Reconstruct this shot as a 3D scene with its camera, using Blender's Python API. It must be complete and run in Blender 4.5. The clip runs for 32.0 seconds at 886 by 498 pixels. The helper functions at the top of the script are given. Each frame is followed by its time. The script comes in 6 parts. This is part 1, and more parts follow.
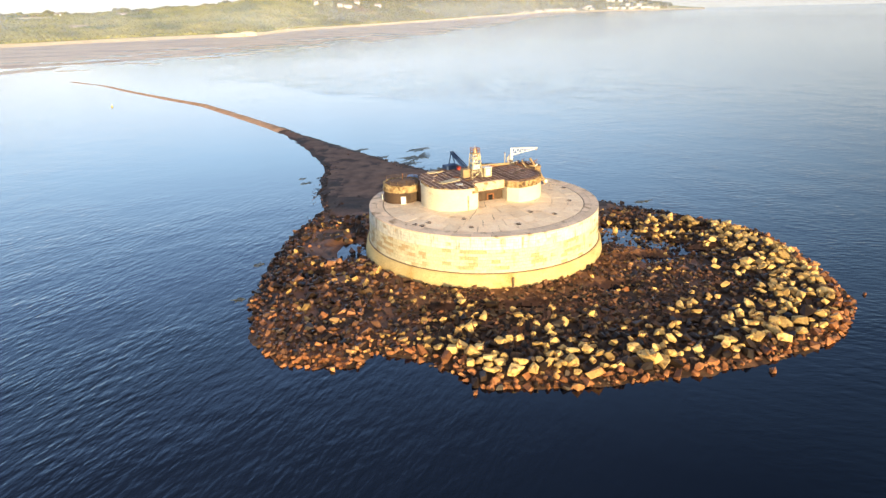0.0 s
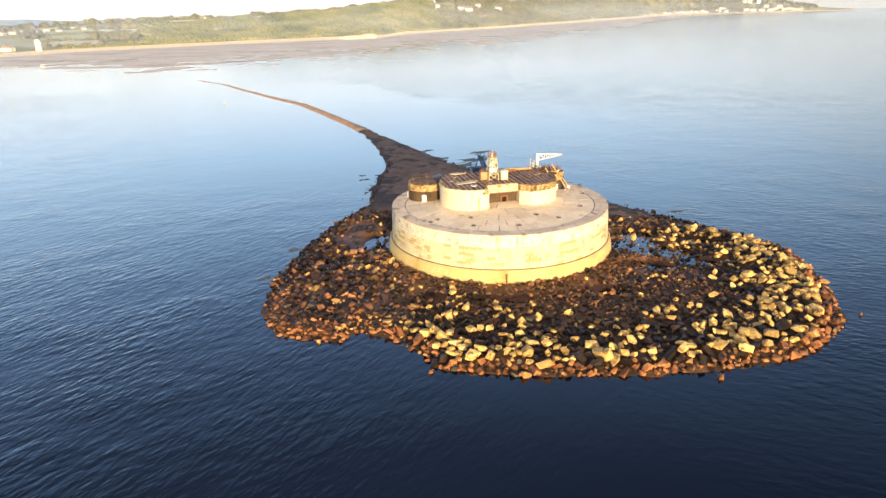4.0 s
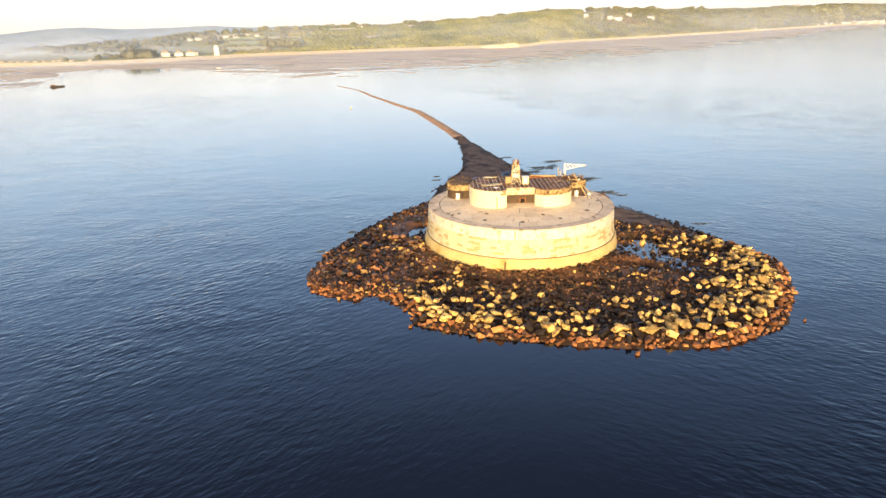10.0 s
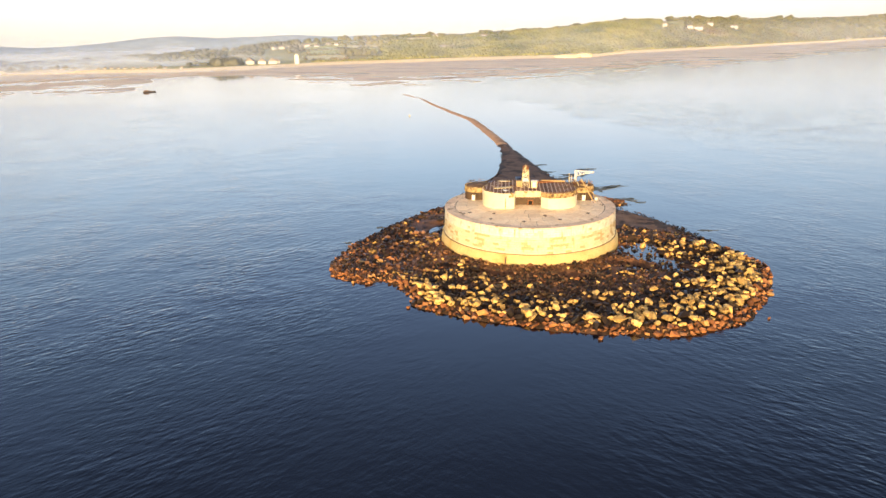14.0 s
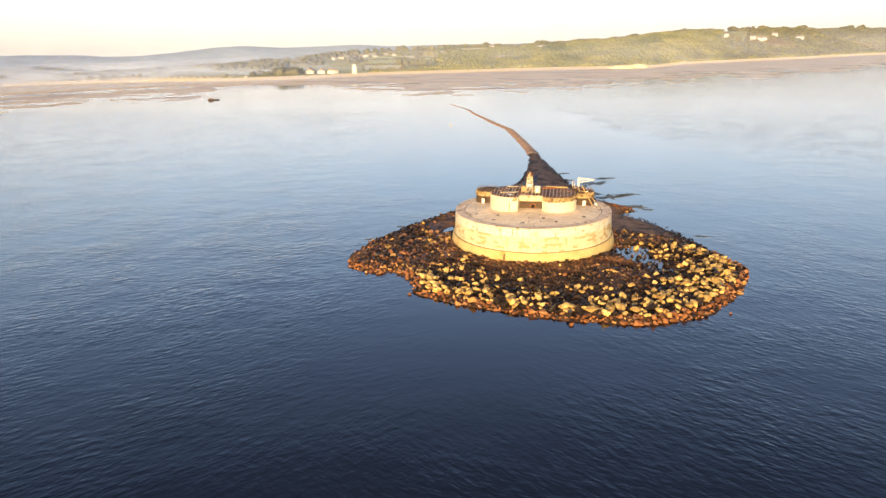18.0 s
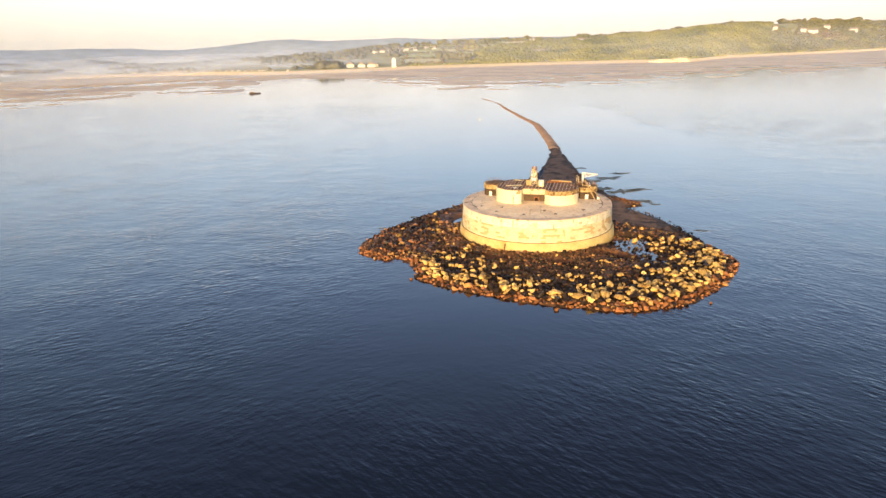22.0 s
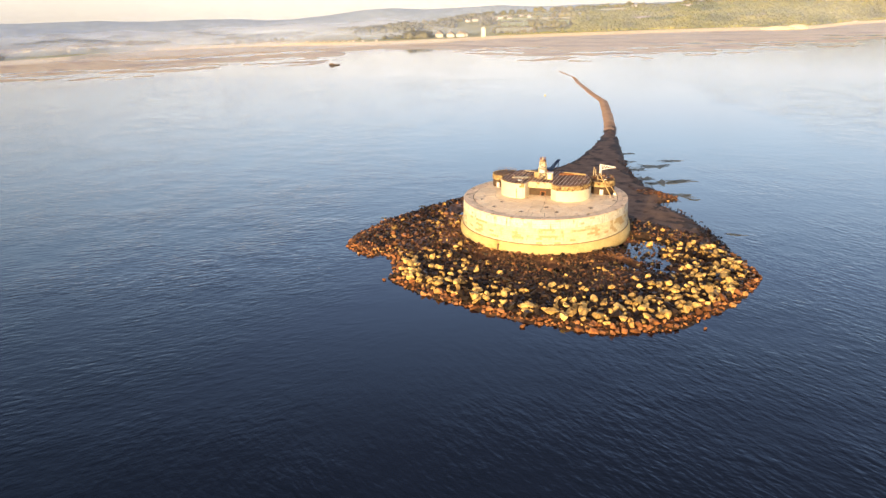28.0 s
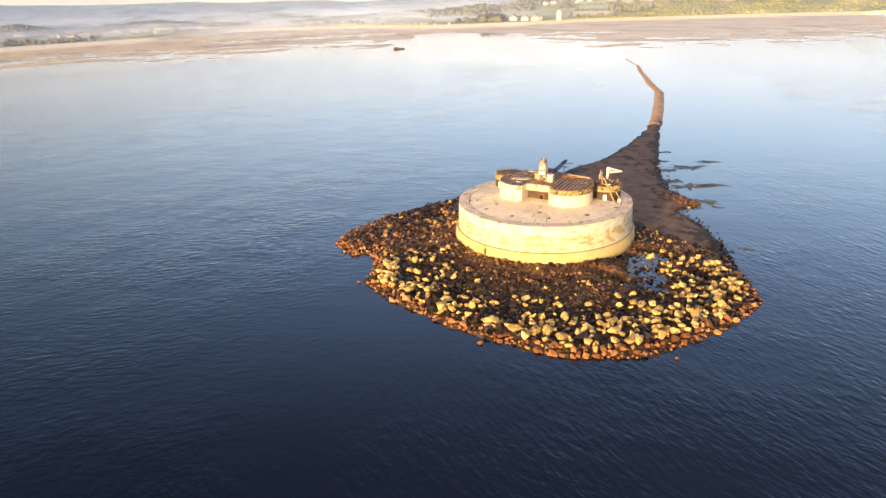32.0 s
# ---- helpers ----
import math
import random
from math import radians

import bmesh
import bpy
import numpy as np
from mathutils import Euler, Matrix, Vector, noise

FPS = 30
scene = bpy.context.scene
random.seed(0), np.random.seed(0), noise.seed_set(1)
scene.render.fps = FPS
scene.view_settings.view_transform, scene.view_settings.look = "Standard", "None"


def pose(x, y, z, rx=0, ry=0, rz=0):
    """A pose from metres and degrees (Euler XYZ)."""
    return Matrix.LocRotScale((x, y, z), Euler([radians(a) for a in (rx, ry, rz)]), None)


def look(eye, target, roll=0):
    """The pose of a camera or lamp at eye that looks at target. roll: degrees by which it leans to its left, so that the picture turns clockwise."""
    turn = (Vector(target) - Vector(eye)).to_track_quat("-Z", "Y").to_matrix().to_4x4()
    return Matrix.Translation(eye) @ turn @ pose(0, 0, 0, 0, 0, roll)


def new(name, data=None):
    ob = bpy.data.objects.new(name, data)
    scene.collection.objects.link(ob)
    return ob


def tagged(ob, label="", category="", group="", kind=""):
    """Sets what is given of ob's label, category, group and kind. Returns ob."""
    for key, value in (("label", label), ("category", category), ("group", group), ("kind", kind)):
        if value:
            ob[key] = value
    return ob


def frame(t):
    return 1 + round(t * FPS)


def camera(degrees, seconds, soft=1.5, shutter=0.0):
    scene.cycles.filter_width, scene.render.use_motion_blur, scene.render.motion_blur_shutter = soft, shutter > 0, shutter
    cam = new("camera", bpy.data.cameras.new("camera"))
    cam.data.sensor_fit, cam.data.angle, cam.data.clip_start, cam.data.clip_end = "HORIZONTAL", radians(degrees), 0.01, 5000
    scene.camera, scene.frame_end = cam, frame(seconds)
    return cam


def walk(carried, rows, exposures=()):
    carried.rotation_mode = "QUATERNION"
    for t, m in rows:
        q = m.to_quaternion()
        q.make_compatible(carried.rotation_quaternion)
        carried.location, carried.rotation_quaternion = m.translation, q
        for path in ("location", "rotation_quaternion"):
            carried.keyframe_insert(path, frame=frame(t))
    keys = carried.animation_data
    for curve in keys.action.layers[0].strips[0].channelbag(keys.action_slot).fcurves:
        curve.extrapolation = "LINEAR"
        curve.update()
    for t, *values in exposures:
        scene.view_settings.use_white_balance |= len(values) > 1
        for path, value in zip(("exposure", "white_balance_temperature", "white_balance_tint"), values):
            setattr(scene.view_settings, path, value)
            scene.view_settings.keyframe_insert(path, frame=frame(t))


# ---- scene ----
cam = camera(67.89, 32.0)
# seconds, x, y, z in metres, heading, pitch, roll in degrees
ROWS = [
    (0.0, -9.10, -140.36, 51.37, -0.023, -20.213, -1.387),
    (0.5, -6.21, -140.21, 51.10, 1.291, -20.158, -1.362),
    (1.0, -3.18, -140.49, 51.08, 2.644, -20.120, -1.424),
    (1.5, -0.20, -141.49, 51.37, 4.058, -20.104, -1.524),
    (2.0, 2.71, -142.78, 51.74, 5.440, -20.068, -1.596),
    (2.5, 5.54, -144.07, 52.07, 6.702, -20.014, -1.645),
    (3.0, 8.33, -145.54, 52.29, 7.990, -19.956, -1.626),
    (3.5, 10.99, -147.28, 52.72, 9.174, -19.882, -1.566),
    (5.5, 22.03, -155.11, 54.89, 13.781, -19.658, -1.428),
    (6.0, 25.19, -156.99, 55.31, 14.887, -19.621, -1.403),
    (6.5, 27.88, -158.68, 55.83, 15.924, -19.564, -1.383),
    (7.0, 30.90, -160.42, 56.25, 17.045, -19.506, -1.348),
    (7.5, 33.82, -162.20, 56.67, 18.084, -19.437, -1.344),
    (8.0, 36.99, -163.89, 57.00, 19.162, -19.318, -1.367),
    (8.5, 39.83, -165.22, 57.19, 20.133, -19.212, -1.326),
    (9.0, 42.71, -166.33, 57.41, 21.131, -19.128, -1.311),
    (9.5, 45.54, -167.39, 57.68, 22.074, -19.028, -1.319),
    (10.0, 48.48, -168.60, 57.94, 23.022, -18.956, -1.284),
    (10.5, 51.31, -169.90, 58.24, 23.927, -18.833, -1.295),
    (11.0, 54.24, -171.16, 58.48, 24.804, -18.723, -1.267),
    (11.5, 57.08, -172.26, 58.69, 25.664, -18.657, -1.253),
    (12.0, 59.98, -173.19, 58.93, 26.535, -18.568, -1.274),
    (12.5, 62.66, -174.15, 59.06, 27.332, -18.453, -1.271),
    (13.0, 65.42, -175.25, 59.32, 28.119, -18.352, -1.258),
    (13.5, 68.43, -176.70, 59.59, 28.843, -18.240, -1.203),
    (14.0, 71.46, -177.98, 59.99, 29.629, -18.130, -1.245),
    (14.5, 74.34, -179.28, 60.29, 30.347, -18.044, -1.257),
    (16.5, 85.69, -184.47, 61.66, 32.890, -17.571, -1.198),
    (17.0, 88.63, -185.65, 61.97, 33.530, -17.469, -1.161),
    (17.5, 91.46, -186.94, 62.26, 34.075, -17.378, -1.183),
    (18.0, 94.29, -188.15, 62.61, 34.650, -17.279, -1.192),
    (18.5, 96.90, -189.40, 62.89, 35.137, -17.171, -1.189),
    (19.0, 99.60, -190.57, 63.13, 35.681, -17.117, -1.135),
    (19.5, 102.05, -191.64, 63.43, 36.225, -17.194, -1.126),
    (20.0, 104.13, -192.68, 63.77, 36.659, -17.320, -1.144),
    (20.5, 106.08, -193.28, 64.01, 36.976, -17.399, -1.156),
    (21.0, 107.85, -193.30, 64.17, 37.395, -17.494, -1.162),
    (21.5, 109.16, -192.66, 64.46, 37.834, -17.609, -1.237),
    (22.0, 110.32, -191.28, 64.72, 38.367, -17.781, -1.312),
    (22.5, 111.23, -189.41, 64.88, 38.830, -17.958, -1.317),
    (23.0, 112.16, -187.14, 65.09, 39.359, -18.060, -1.391),
    (23.5, 113.10, -184.63, 65.17, 39.928, -18.253, -1.509),
    (24.0, 114.32, -181.76, 65.32, 40.663, -18.467, -1.595),
    (24.5, 115.55, -178.84, 65.57, 41.387, -18.666, -1.658),
    (25.0, 116.79, -175.99, 65.73, 42.247, -18.940, -1.702),
    (25.5, 117.70, -173.20, 65.97, 43.069, -19.150, -1.712),
    (27.5, 122.26, -160.94, 66.64, 46.431, -19.919, -1.973),
    (28.0, 123.18, -157.06, 66.61, 47.343, -20.102, -2.009),
    (28.5, 123.75, -152.85, 66.42, 48.278, -20.270, -2.058),
    (29.0, 124.26, -148.89, 66.15, 49.196, -20.379, -2.146),
    (29.5, 124.81, -145.33, 66.14, 50.051, -20.513, -2.161),
    (30.0, 125.78, -142.12, 66.20, 50.866, -20.675, -2.117),
    (30.5, 127.08, -139.25, 66.44, 51.721, -20.804, -2.131),
    (31.0, 128.76, -136.70, 66.92, 52.633, -20.980, -2.116),
    (31.5, 130.49, -134.53, 67.71, 53.458, -21.108, -2.118),
    (32.0, 132.77, -132.19, 68.40, 54.407, -21.310, -2.000),
]
EXPOSURE = 0.98
walk(cam, [(t, pose(x, y, z, 90 + pitch, 0, yaw) @ pose(0, 0, 0, 0, 0, roll)) for t, x, y, z, yaw, pitch, roll in ROWS],
     exposures=[(0.0, EXPOSURE + 0.06, 6020, 10), (6.0, EXPOSURE, 6280, 10), (10.0, EXPOSURE - 0.02, 6500, 12), (17.0, EXPOSURE - 0.09, 6800, 15),
                (23.0, EXPOSURE - 0.15, 6890, 16), (28.0, EXPOSURE - 0.02, 6850, 16), (32.0, EXPOSURE + 0.14, 6800, 16)])

# ---------------------------------------------------------------- world and sun
SUN_EL = radians(5.8)
HAZE = 8.0
SUN_DIR = Vector((0.36, -0.93, 0)).normalized() * math.cos(SUN_EL) + Vector((0, 0, math.sin(SUN_EL)))


def build_world():
    w = bpy.data.worlds.new("sky")
    scene.world = w
    w.use_nodes = True
    nt = w.node_tree
    nt.nodes.clear()
    out = nt.nodes.new("ShaderNodeOutputWorld")
    bg = nt.nodes.new("ShaderNodeBackground")
    bg.inputs["Strength"].default_value = 0.15
    tc = nt.nodes.new("ShaderNodeTexCoord")
    sep = nt.nodes.new("ShaderNodeSeparateXYZ")
    nt.links.new(tc.outputs["Generated"], sep.inputs[0])
    zmax = nt.nodes.new("ShaderNodeMath")
    zmax.operation = "MAXIMUM"
    zmax.inputs[1].default_value = 0.004
    nt.links.new(sep.outputs[2], zmax.inputs[0])
    com = nt.nodes.new("ShaderNodeCombineXYZ")
    nt.links.new(sep.outputs[0], com.inputs[0])
    nt.links.new(sep.outputs[1], com.inputs[1])
    nt.links.new(zmax.outputs[0], com.inputs[2])
    sky = nt.nodes.new("ShaderNodeTexSky")
    sky.sky_type = "NISHITA"
    sky.sun_disc = False
    sky.sun_elevation = SUN_EL
    sky.sun_rotation = math.atan2(SUN_DIR.x, SUN_DIR.y)
    sky.air_density, sky.dust_density, sky.ozone_density = 1.0, 1.2, 2.0
    nt.links.new(com.outputs[0], sky.inputs["Vector"])
    # morning haze that whitens the clear sky towards the horizon, all round
    ramp = nt.nodes.new("ShaderNodeValToRGB")
    e = ramp.color_ramp.elements
    e[0].position, e[0].color = 0.0, (0.350, 0.324, 0.272, 1)
    e[1].position, e[1].color = 1.0, (0.108, 0.136, 0.205, 1)
    for p, c in ((0.05, (0.425, 0.408, 0.372)), (0.11, (0.475, 0.505, 0.525)), (0.15, (0.44, 0.525, 0.61)), (0.20, (0.395, 0.555, 0.71)), (0.28, (0.345, 0.52, 0.74)),
                 (0.40, (0.217, 0.338, 0.575)), (0.50, (0.172, 0.264, 0.46)), (0.60, (0.112, 0.151, 0.268))):
        k = e.new(p)
        k.color = (*c, 1)
    nt.links.new(zmax.outputs[0], ramp.inputs[0])
    gain = nt.nodes.new("ShaderNodeVectorMath")
    gain.operation = "SCALE"
    dot = nt.nodes.new("ShaderNodeVectorMath")
    dot.operation = "DOT_PRODUCT"
    dot.inputs[1].default_value = (-0.49, 0.872, 0)
    nt.links.new(com.outputs[0], dot.inputs[0])
    glow = nt.nodes.new("ShaderNodeMapRange")
    glow.interpolation_type = "SMOOTHSTEP"
    glow.inputs[1].default_value, glow.inputs[2].default_value = 0.24, 1.0
    glow.inputs[3].default_value, glow.inputs[4].default_value = 0.47 * HAZE, 1.65 * HAZE
    nt.links.new(dot.outputs["Value"], glow.inputs[0])
    # low down the haze is nearly as bright all the way round
    low = nt.nodes.new("ShaderNodeMapRange")
    low.interpolation_type = "SMOOTHSTEP"
    for k, v in zip((1, 2, 3, 4), (0.055, 0.125, 1.25 * HAZE, 0.0)):
        low.inputs[k].default_value = v
    nt.links.new(zmax.outputs[0], low.inputs[0])
    most = nt.nodes.new("ShaderNodeMath")
    most.operation = "MAXIMUM"
    nt.links.new(glow.outputs[0], most.inputs[0])
    nt.links.new(low.outputs[0], most.inputs[1])
    nt.links.new(most.outputs[0], gain.inputs["Scale"])
    nt.links.new(ramp.outputs[0], gain.inputs[0])
    # the sky brightens and warms all round the low sun
    near_sun = nt.nodes.new("ShaderNodeVectorMath")
    near_sun.operation = "DOT_PRODUCT"
    near_sun.inputs[1].default_value = SUN_DIR
    nt.links.new(com.outputs[0], near_sun.inputs[0])
    halo = nt.nodes.new("ShaderNodeMapRange")
    halo.interpolation_type = "SMOOTHSTEP"
    for k, v in zip((1, 2, 3, 4), (-0.1, 1.0, 0.0, HAZE)):
        halo.inputs[k].default_value = v
    nt.links.new(near_sun.outputs["Value"], halo.inputs[0])
    warm = nt.nodes.new("ShaderNodeVectorMath")
    warm.operation = "SCALE"
    warm.inputs[0].default_value = (0.46, 0.34, 0.22)
    nt.links.new(halo.outputs[0], warm.inputs["Scale"])
    bright = nt.nodes.new("ShaderNodeVectorMath")
    bright.operation = "ADD"
    nt.links.new(gain.outputs[0], bright.inputs[0])
    nt.links.new(warm.outputs[0], bright.inputs[1])
    mix = nt.nodes.new("ShaderNodeMix")
    mix.data_type = "RGBA"
    mix.inputs["Factor"].default_value = 0.85
    nt.links.new(sky.outputs[0], mix.inputs[6])
    nt.links.new(bright.outputs[0], mix.inputs[7])
    nt.links.new(mix.outputs[2], bg.inputs["Color"])
    nt.links.new(bg.outputs[0], out.inputs[0])


build_world()
sun_data = bpy.data.lights.new("sun", "SUN")
sun_data.energy, sun_data.angle, sun_data.color = 3.9, radians(0.6), (1.0, 0.73, 0.37)
sun = new("sun", sun_data)
sun.matrix_world = look(SUN_DIR * 400, (0, 0, 0))


# ---------------------------------------------------------------- materials
def mat(name, c1, c2, scale=1.0, rough=0.85, bump=0.3, fine=8.0, stain=None, stain_scale=0.35, stain_at=0.55,
        rand=None, rand_amount=0.25, metal=0.0, bump_dist=0.05, spec=0.3, stretch=(1, 1, 1), odd=None, odd_at=0.9):
    m = bpy.data.materials.new(name)
    m.use_nodes = True
    nt = m.node_tree
    b = nt.nodes["Principled BSDF"]
    b.inputs["Roughness"].default_value = rough
    b.inputs["Metallic"].default_value = metal
    b.inputs["Specular IOR Level"].default_value = spec
    tc = nt.nodes.new("ShaderNodeNewGeometry")
    mp = nt.nodes.new("ShaderNodeMapping")
    mp.inputs["Scale"].default_value = stretch
    nt.links.new(tc.outputs["Position"], mp.inputs[0])
    n1 = nt.nodes.new("ShaderNodeTexNoise")
    n1.inputs["Scale"].default_value = scale
    n1.inputs["Detail"].default_value = 4
    n2 = nt.nodes.new("ShaderNodeTexNoise")
    n2.inputs["Scale"].default_value = fine
    n2.inputs["Detail"].default_value = 5
    for n in (n1, n2):
        nt.links.new(mp.outputs[0], n.inputs["Vector"])
    r1 = nt.nodes.new("ShaderNodeValToRGB")
    r1.color_ramp.elements[0].position, r1.color_ramp.elements[0].color = 0.34, (*c1, 1)
    r1.color_ramp.elements[1].position, r1.color_ramp.elements[1].color = 0.66, (*c2, 1)
    nt.links.new(n1.outputs[0], r1.inputs[0])
    col = r1.outputs[0]
    if stain:
        n3 = nt.nodes.new("ShaderNodeTexNoise")
        n3.inputs["Scale"].default_value = stain_scale
        n3.inputs["Detail"].default_value = 6
        nt.links.new(mp.outputs[0], n3.inputs["Vector"])
        r3 = nt.nodes.new("ShaderNodeMapRange")
        r3.inputs[1].default_value, r3.inputs[2].default_value = stain_at, stain_at + 0.12
        nt.links.new(n3.outputs[0], r3.inputs[0])
        mx = nt.nodes.new("ShaderNodeMix")
        mx.data_type = "RGBA"
        nt.links.new(r3.outputs[0], mx.inputs["Factor"])
        nt.links.new(col, mx.inputs[6])
        mx.inputs[7].default_value = (*stain, 1)
        col = mx.outputs[2]
    src = None
    if rand == "object":
        src = nt.nodes.new("ShaderNodeObjectInfo").outputs["Random"]
    elif rand:
        src = nt.nodes.new("ShaderNodeNewGeometry").outputs["Random Per Island"]
    if odd:
        n4 = nt.nodes.new("ShaderNodeTexNoise")
        n4.inputs["Scale"].default_value = 0.16
        nt.links.new(tc.outputs["Position"], n4.inputs["Vector"])
        sm = nt.nodes.new("ShaderNodeMath")
        sm.operation = "ADD"
        nt.links.new(src, sm.inputs[0])
        nt.links.new(n4.outputs[0], sm.inputs[1])
        st = nt.nodes.new("ShaderNodeMapRange")
        st.inputs[1].default_value, st.inputs[2].default_value = odd_at + 0.5, odd_at + 0.62
        st.inputs[4].default_value = 0.85
        nt.links.new(sm.outputs[0], st.inputs[0])
        mo = nt.nodes.new("ShaderNodeMix")
        mo.data_type = "RGBA"
        nt.links.new(st.outputs[0], mo.inputs["Factor"])
        nt.links.new(col, mo.inputs[6])
        mo.inputs[7].default_value = (*odd, 1)
        col = mo.outputs[2]
    hsv = nt.nodes.new("ShaderNodeHueSaturation")
    nt.links.new(col, hsv.inputs["Color"])
    val = nt.nodes.new("ShaderNodeMapRange")
    val.inputs[1].default_value, val.inputs[2].default_value = 0.25, 0.75
    val.inputs[3].default_value, val.inputs[4].default_value = 0.75, 1.25
    nt.links.new(n2.outputs[0], val.inputs[0])
    v = val.outputs[0]
    if rand:
        rr = nt.nodes.new("ShaderNodeMapRange")
        rr.inputs[3].default_value, rr.inputs[4].default_value = 1 - rand_amount, 1 + rand_amount
        nt.links.new(src, rr.inputs[0])
        mu = nt.nodes.new("ShaderNodeMath")
        mu.operation = "MULTIPLY"
        nt.links.new(v, mu.inputs[0])
        nt.links.new(rr.outputs[0], mu.inputs[1])
        v = mu.outputs[0]
    nt.links.new(v, hsv.inputs["Value"])
    nt.links.new(hsv.outputs[0], b.inputs["Base Color"])
    if bump:
        bp = nt.nodes.new("ShaderNodeBump")
        bp.inputs["Strength"].default_value = bump
        bp.inputs["Distance"].default_value = bump_dist
        nt.links.new(n2.outputs[0], bp.inputs["Height"])
        nt.links.new(bp.outputs[0], b.inputs["Normal"])
    return m


def math_node(nt, op, a, b):
    n = nt.nodes.new("ShaderNodeMath")
    n.operation = op
    for k, v in enumerate((a, b)):
        if isinstance(v, (int, float)):
            n.inputs[k].default_value = v
        else:
            nt.links.new(v, n.inputs[k])
    return n.outputs[0]


def wave_train(nt, source, along, length, crest, detail, wobble):
    """Short-crested wavelets: noise drawn out along the crests."""
    turn = nt.nodes.new("ShaderNodeMapping")
    turn.inputs["Rotation"].default_value = (0, 0, radians(-along))
    nt.links.new(source, turn.inputs[0])
    mp = nt.nodes.new("ShaderNodeMapping")
    mp.inputs["Scale"].default_value = (1.5 / (length * crest), 1.5 / length, 1)
    nt.links.new(turn.outputs[0], mp.inputs[0])
    n = nt.nodes.new("ShaderNodeTexNoise")
    n.inputs["Scale"].default_value = 1.0
    n.inputs["Detail"].default_value = detail
    n.inputs["Distortion"].default_value = wobble
    nt.links.new(mp.outputs[0], n.inputs["Vector"])
    return n.outputs[0]


# direction of the crests in degrees, wavelength, crest length in wavelengths, height
WAVES_WEST = ((68, 1.8, 2.5, 0.082), (54, 2.7, 2.1, 0.068), (84, 1.0, 2.4, 0.034), (40, 12.0, 2.0, 0.08))
WAVES_EAST = ((170, 1.9, 2.5, 0.125), (150, 2.7, 2.1, 0.080), (192, 1.15, 2.2, 0.046), (10, 12.0, 2.0, 0.08))


def water_material(name, body):
    m = bpy.data.materials.new(name)
    m.use_nodes = True
    nt = m.node_tree
    b = nt.nodes["Principled BSDF"]
    b.inputs["Base Color"].default_value = (*body, 1)
    b.inputs["IOR"].default_value = 1.33
    tc = nt.nodes.new("ShaderNodeNewGeometry")
    pos = tc.outputs["Position"]
    gust = nt.nodes.new("ShaderNodeTexNoise")
    gust.inputs["Scale"].default_value = 0.045
    gust.inputs["Detail"].default_value = 3
    nt.links.new(pos, gust.inputs["Vector"])
    puff = nt.nodes.new("ShaderNodeMapRange")
    for k, v in zip((1, 2, 3, 4), (0.34, 0.66, 0.55, 1.3)):
        puff.inputs[k].default_value = v
    nt.links.new(gust.outputs[0], puff.inputs[0])
    total = None
    for attribute, trains in (("ruffle_west", WAVES_WEST), ("ruffle_east", WAVES_EAST)):
        h = None
        for along, length, crest, amount in trains:
            w = math_node(nt, "MULTIPLY", wave_train(nt, pos, along, length, crest, 1.6, 0.3), amount)
            h = w if h is None else math_node(nt, "ADD", h, w)
        at = nt.nodes.new("ShaderNodeAttribute")
        at.attribute_name = attribute
        h = math_node(nt, "MULTIPLY", h, at.outputs["Fac"])
        total = h if total is None else math_node(nt, "ADD", total, h)
    total = math_node(nt, "MULTIPLY", total, puff.outputs[0])
    finely = nt.nodes.new("ShaderNodeAttribute")
    finely.attribute_name = "fine_ruffle"
    nt.links.new(math_node(nt, "ADD", math_node(nt, "MULTIPLY", finely.outputs["Fac"], 0.07), 0.06), b.inputs["Roughness"])
    bp = nt.nodes.new("ShaderNodeBump")
    bp.inputs["Distance"].default_value = 1.0
    bp.inputs["Strength"].default_value = 1.0
    nt.links.new(total, bp.inputs["Height"])
    nt.links.new(bp.outputs[0], b.inputs["Normal"])
    return m


